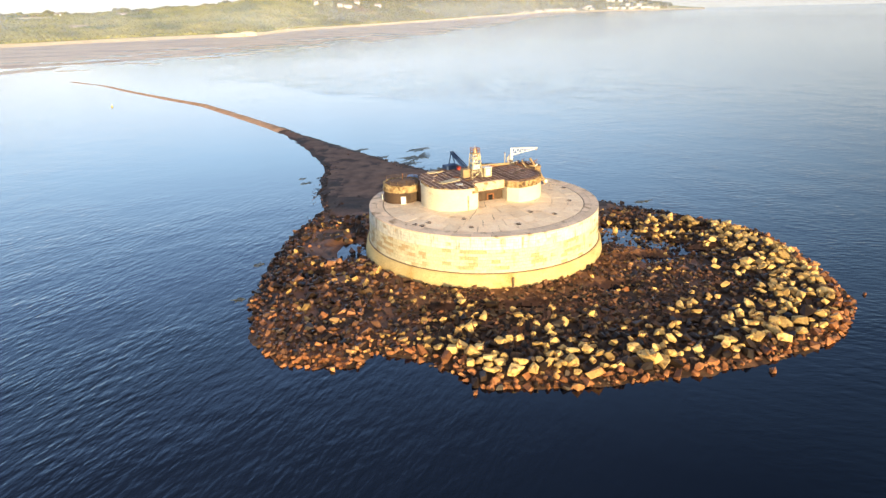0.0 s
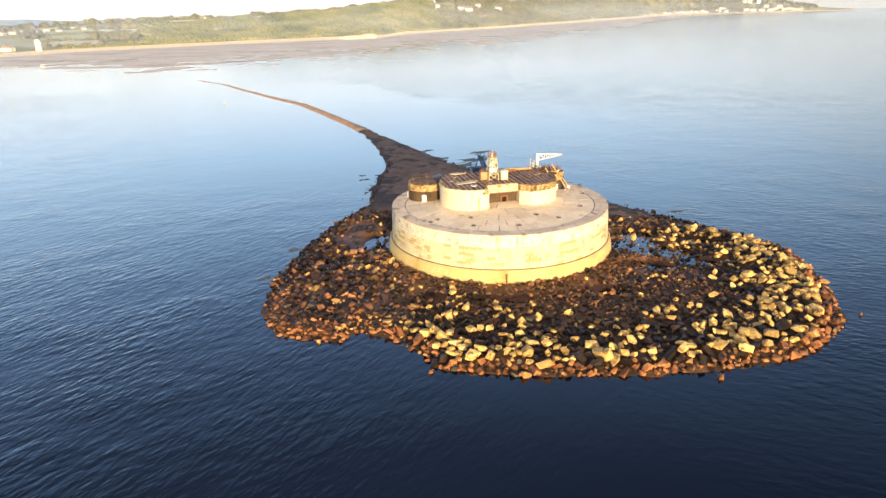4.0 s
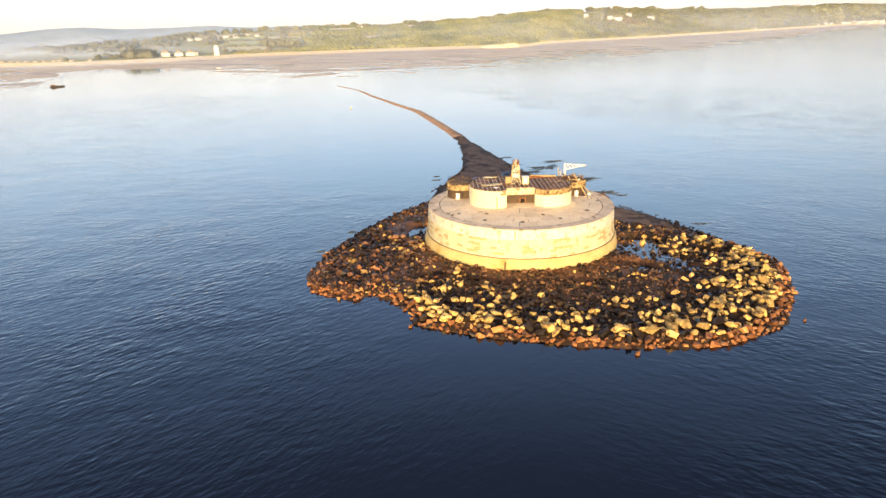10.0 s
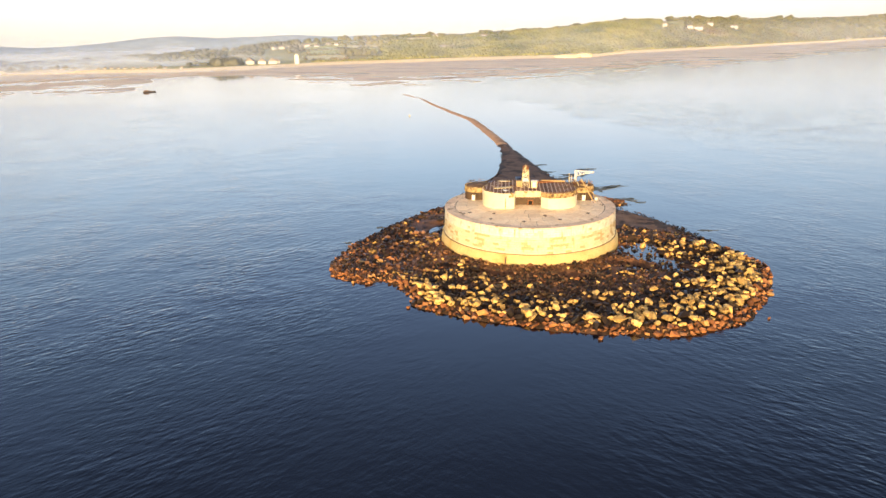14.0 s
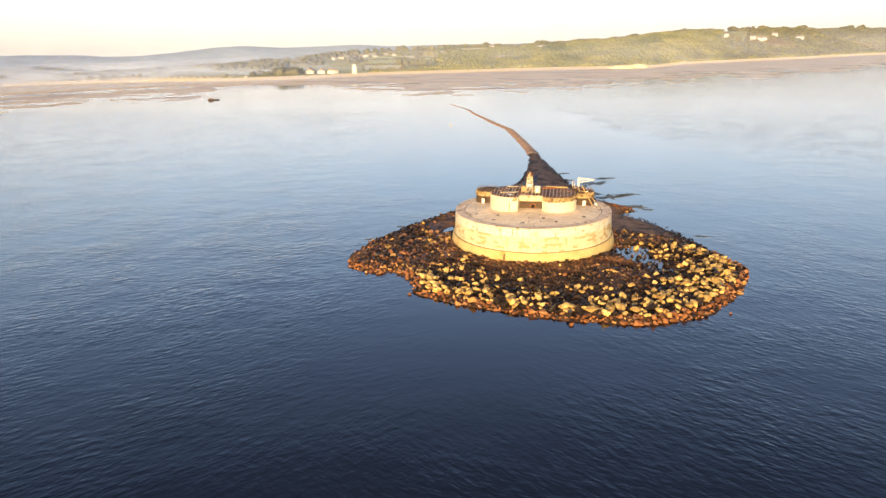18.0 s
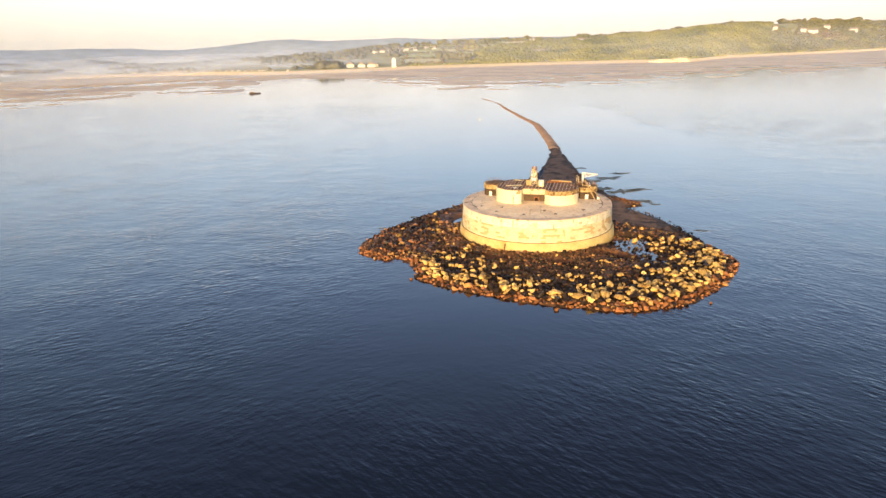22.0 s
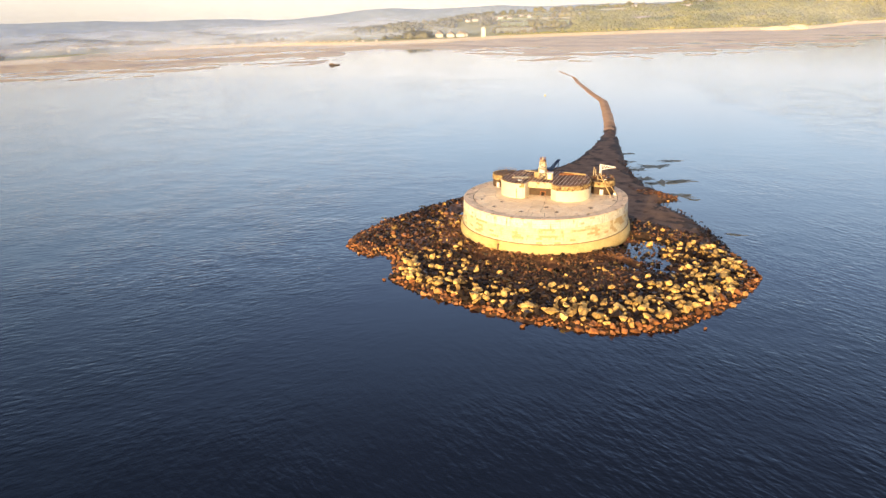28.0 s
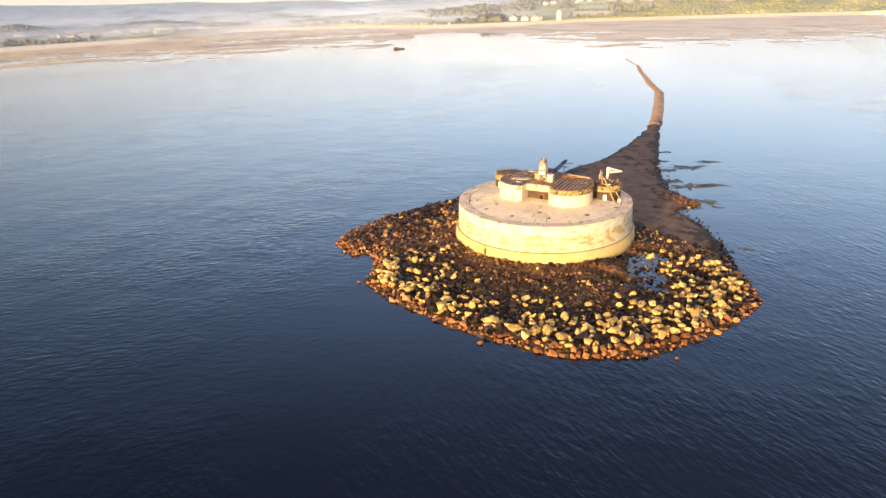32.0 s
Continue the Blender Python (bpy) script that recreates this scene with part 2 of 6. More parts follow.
M = dict(
    sea=water_material("sea_water", (0.002, 0.005, 0.011)),
    mud=mat("weedy_mud", (0.036, 0.023, 0.014), (0.10, 0.058, 0.031), 0.22, 0.8, 0.8, 1.6, (0.17, 0.085, 0.045), 0.07, 0.55, bump_dist=0.3),
    bank=mat("brown_bank", (0.145, 0.085, 0.053), (0.245, 0.145, 0.088), 0.3, 0.9, 0.8, 2.2, (0.065, 0.042, 0.028), 0.16, 0.56, bump_dist=0.08),
    loam=mat("red_brown_silt", (0.13, 0.060, 0.030), (0.25, 0.118, 0.056), 0.3, 0.7, 0.8, 2.0, (0.035, 0.024, 0.016), 0.2, 0.55, bump_dist=0.2),
    fascia=mat("cream_lintel", (0.58, 0.47, 0.28), (0.70, 0.60, 0.40), 0.8, 0.9, 0.6, 4.0, (0.34, 0.20, 0.08), 0.9, 0.60),
    bed=mat("dark_mortar", (0.15, 0.10, 0.065), (0.24, 0.17, 0.11), 1.0, 0.95, 0.3, 6.0),
    shingle=mat("shingle", (0.50, 0.28, 0.14), (0.66, 0.40, 0.22), 0.15, 0.9, 0.5, 3.0, (0.34, 0.2, 0.11), 0.05, 0.62, bump_dist=0.1),
    boulder=mat("granite_boulder", (0.58, 0.35, 0.105), (0.80, 0.55, 0.20), 0.8, 0.85, 1.0, 3.0, (0.21, 0.11, 0.042), 1.1, 0.54, "object", 0.38, bump_dist=0.12),
    boulder_far=mat("granite_boulder_joined", (0.50, 0.29, 0.082), (0.70, 0.45, 0.15), 0.9, 0.85, 0.9, 4.0, (0.08, 0.05, 0.026), 0.7, 0.52, "island", 0.45),
    rock_orange=mat("tidal_rock", (0.24, 0.090, 0.033), (0.42, 0.182, 0.066), 0.7, 0.55, 0.7, 3.0, (0.045, 0.024, 0.015), 0.55, 0.53, "island", 0.5, odd=(0.44, 0.25, 0.085), odd_at=0.86),
    rock_brown=mat("brown_rubble", (0.13, 0.060, 0.030), (0.25, 0.122, 0.055), 0.6, 0.5, 0.5, 3.0, (0.04, 0.028, 0.018), 0.3, 0.5, "island", 0.5),
    rock_dark=mat("weed_covered_rock", (0.018, 0.012, 0.008), (0.052, 0.031, 0.018), 0.6, 0.5, 0.6, 3.0, (0.13, 0.075, 0.03), 0.3, 0.62, "island", 0.5),
    stone=mat("granite_block", (0.70, 0.62, 0.39), (0.78, 0.70, 0.46), 0.4, 0.85, 0.3, 5.0, (0.50, 0.35, 0.16), 0.32, 0.57, "object", 0.10, stretch=(1, 1, 0.4), odd=(0.48, 0.33, 0.155), odd_at=0.70),
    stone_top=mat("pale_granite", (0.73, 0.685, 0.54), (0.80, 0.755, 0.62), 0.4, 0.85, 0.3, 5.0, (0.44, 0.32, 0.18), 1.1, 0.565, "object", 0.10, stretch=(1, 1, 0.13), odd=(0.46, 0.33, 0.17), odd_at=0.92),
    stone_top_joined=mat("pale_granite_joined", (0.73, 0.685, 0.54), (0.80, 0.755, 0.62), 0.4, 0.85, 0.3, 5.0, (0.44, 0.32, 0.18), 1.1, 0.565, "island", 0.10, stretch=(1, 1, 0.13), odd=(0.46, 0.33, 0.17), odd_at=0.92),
    stone_joined=mat("granite_block_joined", (0.70, 0.62, 0.39), (0.78, 0.70, 0.46), 0.4, 0.85, 0.3, 5.0, (0.50, 0.35, 0.16), 0.32, 0.57, "island", 0.10, stretch=(1, 1, 0.4), odd=(0.48, 0.33, 0.155), odd_at=0.70),
    plinth=mat("stained_plinth", (0.58, 0.43, 0.175), (0.68, 0.53, 0.24), 0.25, 0.8, 0.3, 4.0, (0.50, 0.34, 0.11), 0.15, 0.58),
    joint=mat("mortar", (0.36, 0.28, 0.15), (0.46, 0.36, 0.20), 1.0, 0.95, 0.3, 6.0),
    slab=mat("deck_slab", (0.87, 0.69, 0.48), (0.93, 0.78, 0.57), 0.5, 0.9, 0.25, 6.0, (0.66, 0.49, 0.33), 0.35, 0.6, "object", 0.10),
    ring=mat("ring_stone", (0.78, 0.60, 0.42), (0.88, 0.71, 0.52), 0.5, 0.9, 0.3, 6.0, (0.42, 0.29, 0.17), 0.45, 0.56, "object", 0.14),
    turret=mat("cream_concrete", (0.70, 0.635, 0.44), (0.77, 0.70, 0.51), 0.3, 0.85, 0.2, 6.0, (0.5, 0.38, 0.2), 0.35, 0.66),
    crumble=mat("crumbling_masonry", (0.25, 0.15, 0.06), (0.56, 0.42, 0.20), 1.4, 0.9, 0.9, 3.0, (0.12, 0.07, 0.035), 0.9, 0.55, bump_dist=0.2),
    brown=mat("brown_paint", (0.075, 0.048, 0.030), (0.11, 0.07, 0.042), 0.5, 0.75, 0.2, 6.0, (0.05, 0.032, 0.02), 0.4, 0.6),
    rust=mat("rusty_iron", (0.20, 0.075, 0.03), (0.32, 0.14, 0.06), 2.0, 0.85, 0.4, 9.0),
    board=mat("tarred_board", (0.17, 0.102, 0.072), (0.28, 0.17, 0.12), 0.8, 0.95, 0.5, 5.0, (0.42, 0.28, 0.19), 0.6, 0.58, "object", 0.35, spec=0.08),
    seam=mat("pale_batten", (0.58, 0.44, 0.33), (0.70, 0.55, 0.43), 1.0, 0.9, 0.2, 6.0),
    white=mat("white_paint", (0.74, 0.72, 0.66), (0.82, 0.80, 0.74), 0.8, 0.6, 0.1, 8.0, (0.5, 0.4, 0.28), 1.2, 0.66),
    cream=mat("cream_paint", (0.62, 0.50, 0.28), (0.72, 0.60, 0.36), 1.0, 0.7, 0.15, 8.0, (0.35, 0.22, 0.1), 1.0, 0.62),
    tan=mat("tan_board", (0.36, 0.25, 0.12), (0.46, 0.33, 0.17), 1.0, 0.8, 0.2, 8.0),
    blue=mat("pale_blue_panel", (0.30, 0.48, 0.62), (0.38, 0.56, 0.70), 1.0, 0.6, 0.1, 8.0),
    navy=mat("navy_steel", (0.03, 0.05, 0.10), (0.06, 0.10, 0.19), 1.0, 0.6, 0.2, 8.0),
    earth=mat("roof_earth", (0.12, 0.075, 0.045), (0.22, 0.14, 0.085), 0.8, 0.95, 0.6, 4.0, (0.06, 0.045, 0.03), 0.5, 0.58, bump_dist=0.1),
    dark=mat("dark_void", (0.012, 0.010, 0.008), (0.02, 0.016, 0.012), 1.0, 0.9, 0.1),
    sand=mat("wet_sand", (0.66, 0.44, 0.20), (0.80, 0.58, 0.29), 0.02, 0.5, 0.2, 0.15, (0.50, 0.31, 0.15), 0.009, 0.53, stretch=(1, 2.2, 1), spec=0.3),
    beach=mat("dry_sand", (0.88, 0.70, 0.44), (0.94, 0.78, 0.52), 0.05, 0.95, 0.2, 0.4),
    land=mat("grassland", (0.30, 0.29, 0.11), (0.40, 0.37, 0.15), 0.006, 0.95, 0.3, 0.1, (0.24, 0.25, 0.10), 0.004, 0.55),
    crown=mat("woodland_crown", (0.168, 0.178, 0.047), (0.282, 0.266, 0.067), 0.012, 0.95, 0.3, 0.5, (0.105, 0.125, 0.043), 0.009, 0.53, "island", 0.22, bump_dist=0.6),
    oak=mat("oak_crown", (0.10, 0.105, 0.042), (0.19, 0.175, 0.065), 0.014, 0.95, 0.3, 0.5, (0.20, 0.13, 0.06), 0.006, 0.60, "island", 0.3, bump_dist=0.6),
    field=mat("green_field", (0.40, 0.43, 0.19), (0.48, 0.50, 0.24), 0.01, 0.95, 0.2, 0.2, rand="object", rand_amount=0.25),
    stubble=mat("pale_field", (0.60, 0.56, 0.32), (0.68, 0.63, 0.38), 0.01, 0.95, 0.2, 0.2),
    # shade on the western woods painted in; the conifer clump shares it
    shaded_crown=mat("shaded_woodland_crown", (0.10, 0.105, 0.075), (0.16, 0.16, 0.11), 0.012, 0.95, 0.2, 0.5, rand="island", rand_amount=0.15),
    # distance haze is put into the hills' pale grey-blue base colour
    hill=mat("haze_tinted_hill", (0.33, 0.42, 0.51), (0.41, 0.50, 0.58), 0.002, 1.0, 0.0, 0.02, spec=0.0),
    roof_red=mat("house_roof", (0.24, 0.21, 0.19), (0.34, 0.30, 0.27), 0.2, 0.9, 0.2, 1.0),
    house=mat("house_wall", (0.72, 0.68, 0.6), (0.8, 0.76, 0.68), 0.2, 0.85, 0.1, 1.0, rand="object", rand_amount=0.12),
    glass=mat("window_glass", (0.03, 0.035, 0.04), (0.05, 0.055, 0.06), 1.0, 0.15, 0.0, spec=0.5),
    tarp=mat("purple_tarpaulin", (0.10, 0.07, 0.14), (0.17, 0.12, 0.22), 1.2, 0.6, 0.5, 5.0),
    tarp_blue=mat("blue_cover", (0.16, 0.24, 0.36), (0.26, 0.36, 0.50), 1.0, 0.6, 0.4, 4.0, (0.10, 0.14, 0.2), 0.8, 0.58),
    red=mat("red_paint", (0.5, 0.06, 0.04), (0.6, 0.09, 0.06), 1.0, 0.5, 0.1),
    weed=mat("floating_weed", (0.075, 0.07, 0.035), (0.13, 0.115, 0.055), 0.3, 0.6, 0.4, 2.0),
    yellow=mat("yellow_paint", (0.75, 0.6, 0.15), (0.8, 0.65, 0.2), 1.0, 0.5, 0.1),
)


# ---------------------------------------------------------------- mesh helpers
def mesh_of(bm, name):
    me = bpy.data.meshes.new(name)
    bm.to_mesh(me)
    bm.free()
    return me


def thing(name, label="", category="", group="", kind="", at=(0, 0, 0)):
    ob = new(name)
    ob.location = at
    return tagged(ob, label, category, group, kind)


def part(name, bm, material, parent=None, label="", smooth=False):
    me = mesh_of(bm, name) if isinstance(bm, bmesh.types.BMesh) else bm
    if material is not None and not me.materials:
        me.materials.append(material)
    if smooth:
        me.shade_smooth()
    ob = new(name, me)
    if parent is not None:
        ob.parent = parent
    if label:
        ob["label"] = label
    return ob


def arrays(name, verts, faces, material):
    """A mesh from numpy arrays of corners and triangles or quads."""
    verts = np.asarray(verts, np.float32)
    faces = np.asarray(faces, np.int32)
    k = faces.shape[1]
    me = bpy.data.meshes.new(name)
    me.vertices.add(len(verts))
    me.vertices.foreach_set("co", verts.ravel())
    me.loops.add(faces.size)
    me.loops.foreach_set("vertex_index", faces.ravel())
    me.polygons.add(len(faces))
    me.polygons.foreach_set("loop_start", np.arange(0, faces.size, k, dtype=np.int32))
    me.update(calc_edges=True)
    me.validate()
    me.shade_flat()
    me.materials.append(material)
    return me


def box(bm, cx, cy, cz, sx, sy, sz, rot=0.0, m=None):
    mm = Matrix.Translation((cx, cy, cz)) @ Matrix.Rotation(rot, 4, "Z") @ Matrix.Diagonal((sx, sy, sz, 1))
    if m is not None:
        mm = m @ mm
    return bmesh.ops.create_cube(bm, size=1.0, matrix=mm)["verts"]


def bar(bm, a, b, w, h=None):
    """A square bar from a to b."""
    a, b = Vector(a), Vector(b)
    d = b - a
    q = d.to_track_quat("Z", "Y").to_matrix().to_4x4()
    mm = Matrix.Translation((a + b) / 2) @ q @ Matrix.Diagonal((w, h or w, d.length, 1))
    bmesh.ops.create_cube(bm, size=1.0, matrix=mm)


def rod(bm, a, b, r, seg=8, r2=None):
    a, b = Vector(a), Vector(b)
    d = b - a
    q = d.to_track_quat("Z", "Y").to_matrix().to_4x4()
    bmesh.ops.create_cone(bm, cap_ends=True, segments=seg, radius1=r, radius2=r if r2 is None else r2, depth=d.length,
                          matrix=Matrix.Translation((a + b) / 2) @ q)


def prism(bm, poly, z0, z1):
    """An upright prism over a plan polygon (counter-clockwise)."""
    lo = [bm.verts.new((x, y, z0)) for x, y in poly]
    hi = [bm.verts.new((x, y, z1)) for x, y in poly]
    n = len(poly)
    for i in range(n):
        j = (i + 1) % n
        bm.faces.new((lo[i], lo[j], hi[j], hi[i]))
    bm.faces.new(hi)
    bm.faces.new(lo[::-1])


def lathe(bm, profile, seg, a0=0.0, a1=2 * math.pi, closed=True):
    """Sweeps a profile of (radius, height) round the z axis."""
    rings = []
    n = seg if closed else seg + 1
    for i in range(n):
        a = a0 + (a1 - a0) * i / seg
        rings.append([bm.verts.new((r * math.cos(a), r * math.sin(a), z)) for r, z in profile])
    for i in range(seg):
        p, q = rings[i], rings[(i + 1) % n]
        for k in range(len(profile) - 1):
            bm.faces.new((p[k], q[k], q[k + 1], p[k + 1]))


def smoothstep(a, b, x):
    t = min(1.0, max(0.0, (x - a) / max(b - a, 1e-6)))
    return t * t * (3 - 2 * t)


def table(rows, x):
    xs = [r[0] for r in rows]
    return [float(np.interp(x, xs, [r[k] for r in rows])) for k in range(1, len(rows[0]))]


# ---------------------------------------------------------------- sea and ground
OUTLINE = [(-48.8, 81), (-45.5, 50), (-41.5, 31), (-45, 14), (-46.2, 0), (-46, -14), (-46, -23), (-43.5, -35), (-40, -44), (-35, -51),
           (-28, -52.5), (-22, -52.2), (-20.5, -48), (-14, -50), (-8, -54.5), (-4.5, -58.8), (2, -59.3), (10, -59.6), (20, -58),
           (30, -56.6), (40, -53), (50, -49.5), (57, -44.5), (63, -36), (65.5, -28), (67, -15), (67, -4), (65.5, 4), (58, 13), (50, 19.5),
           (44, 26), (36, 33), (27, 41), (13, 47.5), (15, 57), (6, 61), (-4, 66), (-16, 79), (-27, 91), (-40, 109), (-53, 127), (-68, 146.5), (-79, 163), (-84, 160), (-77, 148), (-64, 121), (-54, 97)]
POLY = np.array(OUTLINE)
CAUSEWAY = [(-68, 140, 3.3), (-72.5, 147, 3.2), (-86.5, 168.5, 3.2), (-101.5, 190, 3.2), (-126, 224, 3.1), (-148.5, 254.5, 2.9), (-181, 287, 2.5), (-208, 316, 2.1), (-232, 341, 1.9),
            (-255, 368, 1.6), (-268, 382, 1.2), (-276, 389, 0.5), (-286, 397, 1.1), (-308, 416, 1.2), (-316, 423, 0.4)]
POOLS = [(31, 4, 6.2, 5.4), (38.5, -1.5, 7, 3.8), (35, -11, 5.6, 2.0), (44.5, -7, 4.6, 2.6), (-29.5, -1.5, 4.2, 6.0), (-34.5, -15.5, 4.4, 2.2), (24, -26, 3.4, 1.6),
         (48, 6, 4.2, 2.2), (6, -33, 3, 1.3), (33, 10, 4.2, 3.4), (-10, -34, 3, 1.2)]


def inside_distance(px, py):
    """Distance to the shore line, positive on land (numpy arrays)."""
    a = POLY
    b = np.roll(POLY, -1, axis=0)
    d = np.full(px.shape, 1e9)
    inside = np.zeros(px.shape, bool)
    for (x0, y0), (x1, y1) in zip(a, b):
        ex, ey = x1 - x0, y1 - y0
        t = np.clip(((px - x0) * ex + (py - y0) * ey) / (ex * ex + ey * ey), 0, 1)
        d = np.minimum(d, np.hypot(px - x0 - t * ex, py - y0 - t * ey))
        hit = ((y0 > py) != (y1 > py)) & (px < (x1 - x0) * (py - y0) / (y1 - y0 + 1e-12) + x0)
        inside ^= hit
    d = np.where(inside, d, -d)
    for (x0, y0, w0), (x1, y1, w1) in zip(CAUSEWAY, CAUSEWAY[1:]):
        ex, ey = x1 - x0, y1 - y0
        t = np.clip(((px - x0) * ex + (py - y0) * ey) / (ex * ex + ey * ey), 0, 1)
        d = np.maximum(d, w0 + (w1 - w0) * t - np.hypot(px - x0 - t * ex, py - y0 - t * ey))
    return d


def noise_grid(px, py, scale, octaves=3, seed=0.0):
    flat = [noise.fractal(Vector((x * scale, y * scale, seed)), 1.0, 2.0, octaves) for x, y in zip(px.ravel(), py.ravel())]
    return np.array(flat).reshape(px.shape)


# bearing in degrees west of north and distance at which the wind-ruffled water ends and the glassy shallows begin
STILL_EDGE = [(-180, 9000), (-22, 9000), (31, 9000), (32.5, 620), (34, 480), (36, 470), (40, 455), (45, 465),
              (50, 490), (54, 540), (60, 566), (66, 611), (71.5, 649), (76.5, 703), (81.6, 723), (87, 675), (93, 668), (97, 725), (110, 760), (140, 900), (180, 9000)]


def soft(a, b, x):
    t = np.clip((x - a) / (b - a), 0, 1)
    return t * t * (3 - 2 * t)


def line_distance(px, py, pts):
    """Distance to a line of points, negative to the west of it."""
    best, side = np.full(px.shape, 1e9), np.zeros(px.shape)
    for (x0, y0), (x1, y1) in zip(pts, pts[1:]):
        ex, ey = x1 - x0, y1 - y0
        t = np.clip(((px - x0) * ex + (py - y0) * ey) / (ex * ex + ey * ey), 0, 1)
        d = np.hypot(px - x0 - t * ex, py - y0 - t * ey)
        near = d < best
        best = np.where(near, d, best)
        side = np.where(near, np.where((px - x0) * ey - (py - y0) * ex > 0, 1.0, -1.0), side)
    return best * side


def sea_mesh():
    """A round sheet, finer towards the fort, that carries how much the wind ruffles it."""
    na, nr = 540, 230
    ang = np.linspace(0, 2 * math.pi, na, endpoint=False)
    rad = np.concatenate([[0.0], np.geomspace(12, 1500, nr - 30), np.geomspace(1560, 12000, 29)])
    ga, gr = np.meshgrid(ang, rad, indexing="ij")
    px, py = -gr * np.sin(ga), gr * np.cos(ga)
    idx = np.arange(na * nr).reshape(na, nr)
    nxt = np.roll(idx, -1, axis=0)
    quads = np.stack([idx[:, :-1], nxt[:, :-1], nxt[:, 1:], idx[:, 1:]], -1).reshape(-1, 4)
    me = arrays("water", np.stack([px, py, np.zeros_like(px)], -1).reshape(-1, 3), quads[:, ::-1], M["sea"])
    bearing = np.degrees((ga + math.pi) % (2 * math.pi) - math.pi)
    n1 = noise_grid(px, py, 0.011, 3, 2.0)
    n2 = noise_grid(px, py, 0.0035, 3, 6.0)
    ruffle = 0.85 + 0.5 * n2
    # sheltered water along both sides of the causeway
    cause = line_distance(px, py, [(-20, 30)] + [(x, y) for x, y, _ in CAUSEWAY] + [(-380, 470)])
    ruffle *= np.where(cause < 0, 1 - 0.7 * (1 - soft(20, 150, -cause + 30 * n1)) * soft(10, 70, py), 1.0)
    s, t = 0.7 * px + 0.71 * py + 14 * n1, -0.71 * px + 0.7 * py
    slick = soft(20, 85, s) * (1 - soft(146, 164, s)) * soft(50, 150, t)
    ruffle *= 1 - 0.88 * slick * (cause > 0)
    # far out the breeze only roughens the water finely, without single waves to be seen
    fine = soft(240, 540, gr + 40 * n1) * (cause > 0) * soft(37, 30, bearing) * (bearing > -150)
    ruffle *= 1 - 0.66 * fine
    # shelter close under the islet
    for cx, cy, lo, hi, low in ((24, -72, 14, 52, 0.32), (-60, -10, 8, 30, 0.75), (-30, -155, 10, 70, 0.72), (34, 52, 8, 30, 0.6)):
        ruffle *= low + (1 - low) * soft(lo, hi, np.hypot(px - cx, py - cy) + 12 * n1)
    ruffle *= 1 + 0.7 * np.exp(-(np.hypot(px + 78, py + 58) / 45) ** 2)
    edge = np.interp(bearing, [e[0] for e in STILL_EDGE], [e[1] for e in STILL_EDGE])
    still = soft(-0.035, 0.035, gr / edge - 1 + 0.06 * noise_grid(px, py, 0.008, 3, 9.0))
    ruffle = np.clip(ruffle * (1 - (0.97 - 0.22 * soft(52, 34, bearing)) * still), 0.06, 1.5)
    east = soft(-5, 55, px + 0.8 * np.maximum(0, py - 50) + 20 * n1)
    for key, w in (("ruffle_west", ruffle * (1 - east)), ("ruffle_east", ruffle * east), ("fine_ruffle", fine)):
        attr = me.attributes.new(key, "FLOAT", "POINT")
        attr.data.foreach_set("value", w.astype(np.float32).ravel())
    return me


sea = part("water", sea_mesh(), None)
tagged(sea, "dark blue rippled sea, glassy and pale towards the flats", "sea", kind="structure")


def ground_height(px, py):
    d = inside_distance(px, py)
    d = d + noise_grid(px, py, 0.16, 3, 3.0) * 1.6
    z = np.where(d > 0, 0.25 * np.minimum(d, 3.0) + 0.02 * np.clip(d - 3, 0, 18), 0.35 * np.maximum(d, -6))
    z = z + np.where(d > 0.5, noise_grid(px, py, 0.35, 3, 9.0) * 0.22, 0)
    for x, y, rx, ry in POOLS:
        q = np.hypot((px - x) / rx, (py - y) / ry)
        if q.min() > 2:
            continue
        q = q + 0.45 * noise_grid(px, py, 0.22, 2, 5.0)
        z = np.where(q < 1.5, np.minimum(z, -0.25 + 1.1 * np.clip(q - 0.74, 0, 9)), z)
    return z


def grid_mesh(name, x0, x1, y0, y1, step, material):
    xs, ys = np.arange(x0, x1 + step / 2, step), np.arange(y0, y1 + step / 2, step)
    gx, gy = np.meshgrid(xs, ys)
    gz = ground_height(gx, gy)
    keep = gz > -1.6
    idx = np.arange(gx.size).reshape(gx.shape)
    quads = np.stack([idx[:-1, :-1], idx[:-1, 1:], idx[1:, 1:], idx[1:, :-1]], -1).reshape(-1, 4)
    ok = keep.ravel()[quads].any(1)
    return arrays(name, np.stack([gx, gy, gz], -1).reshape(-1, 3), quads[ok], material)


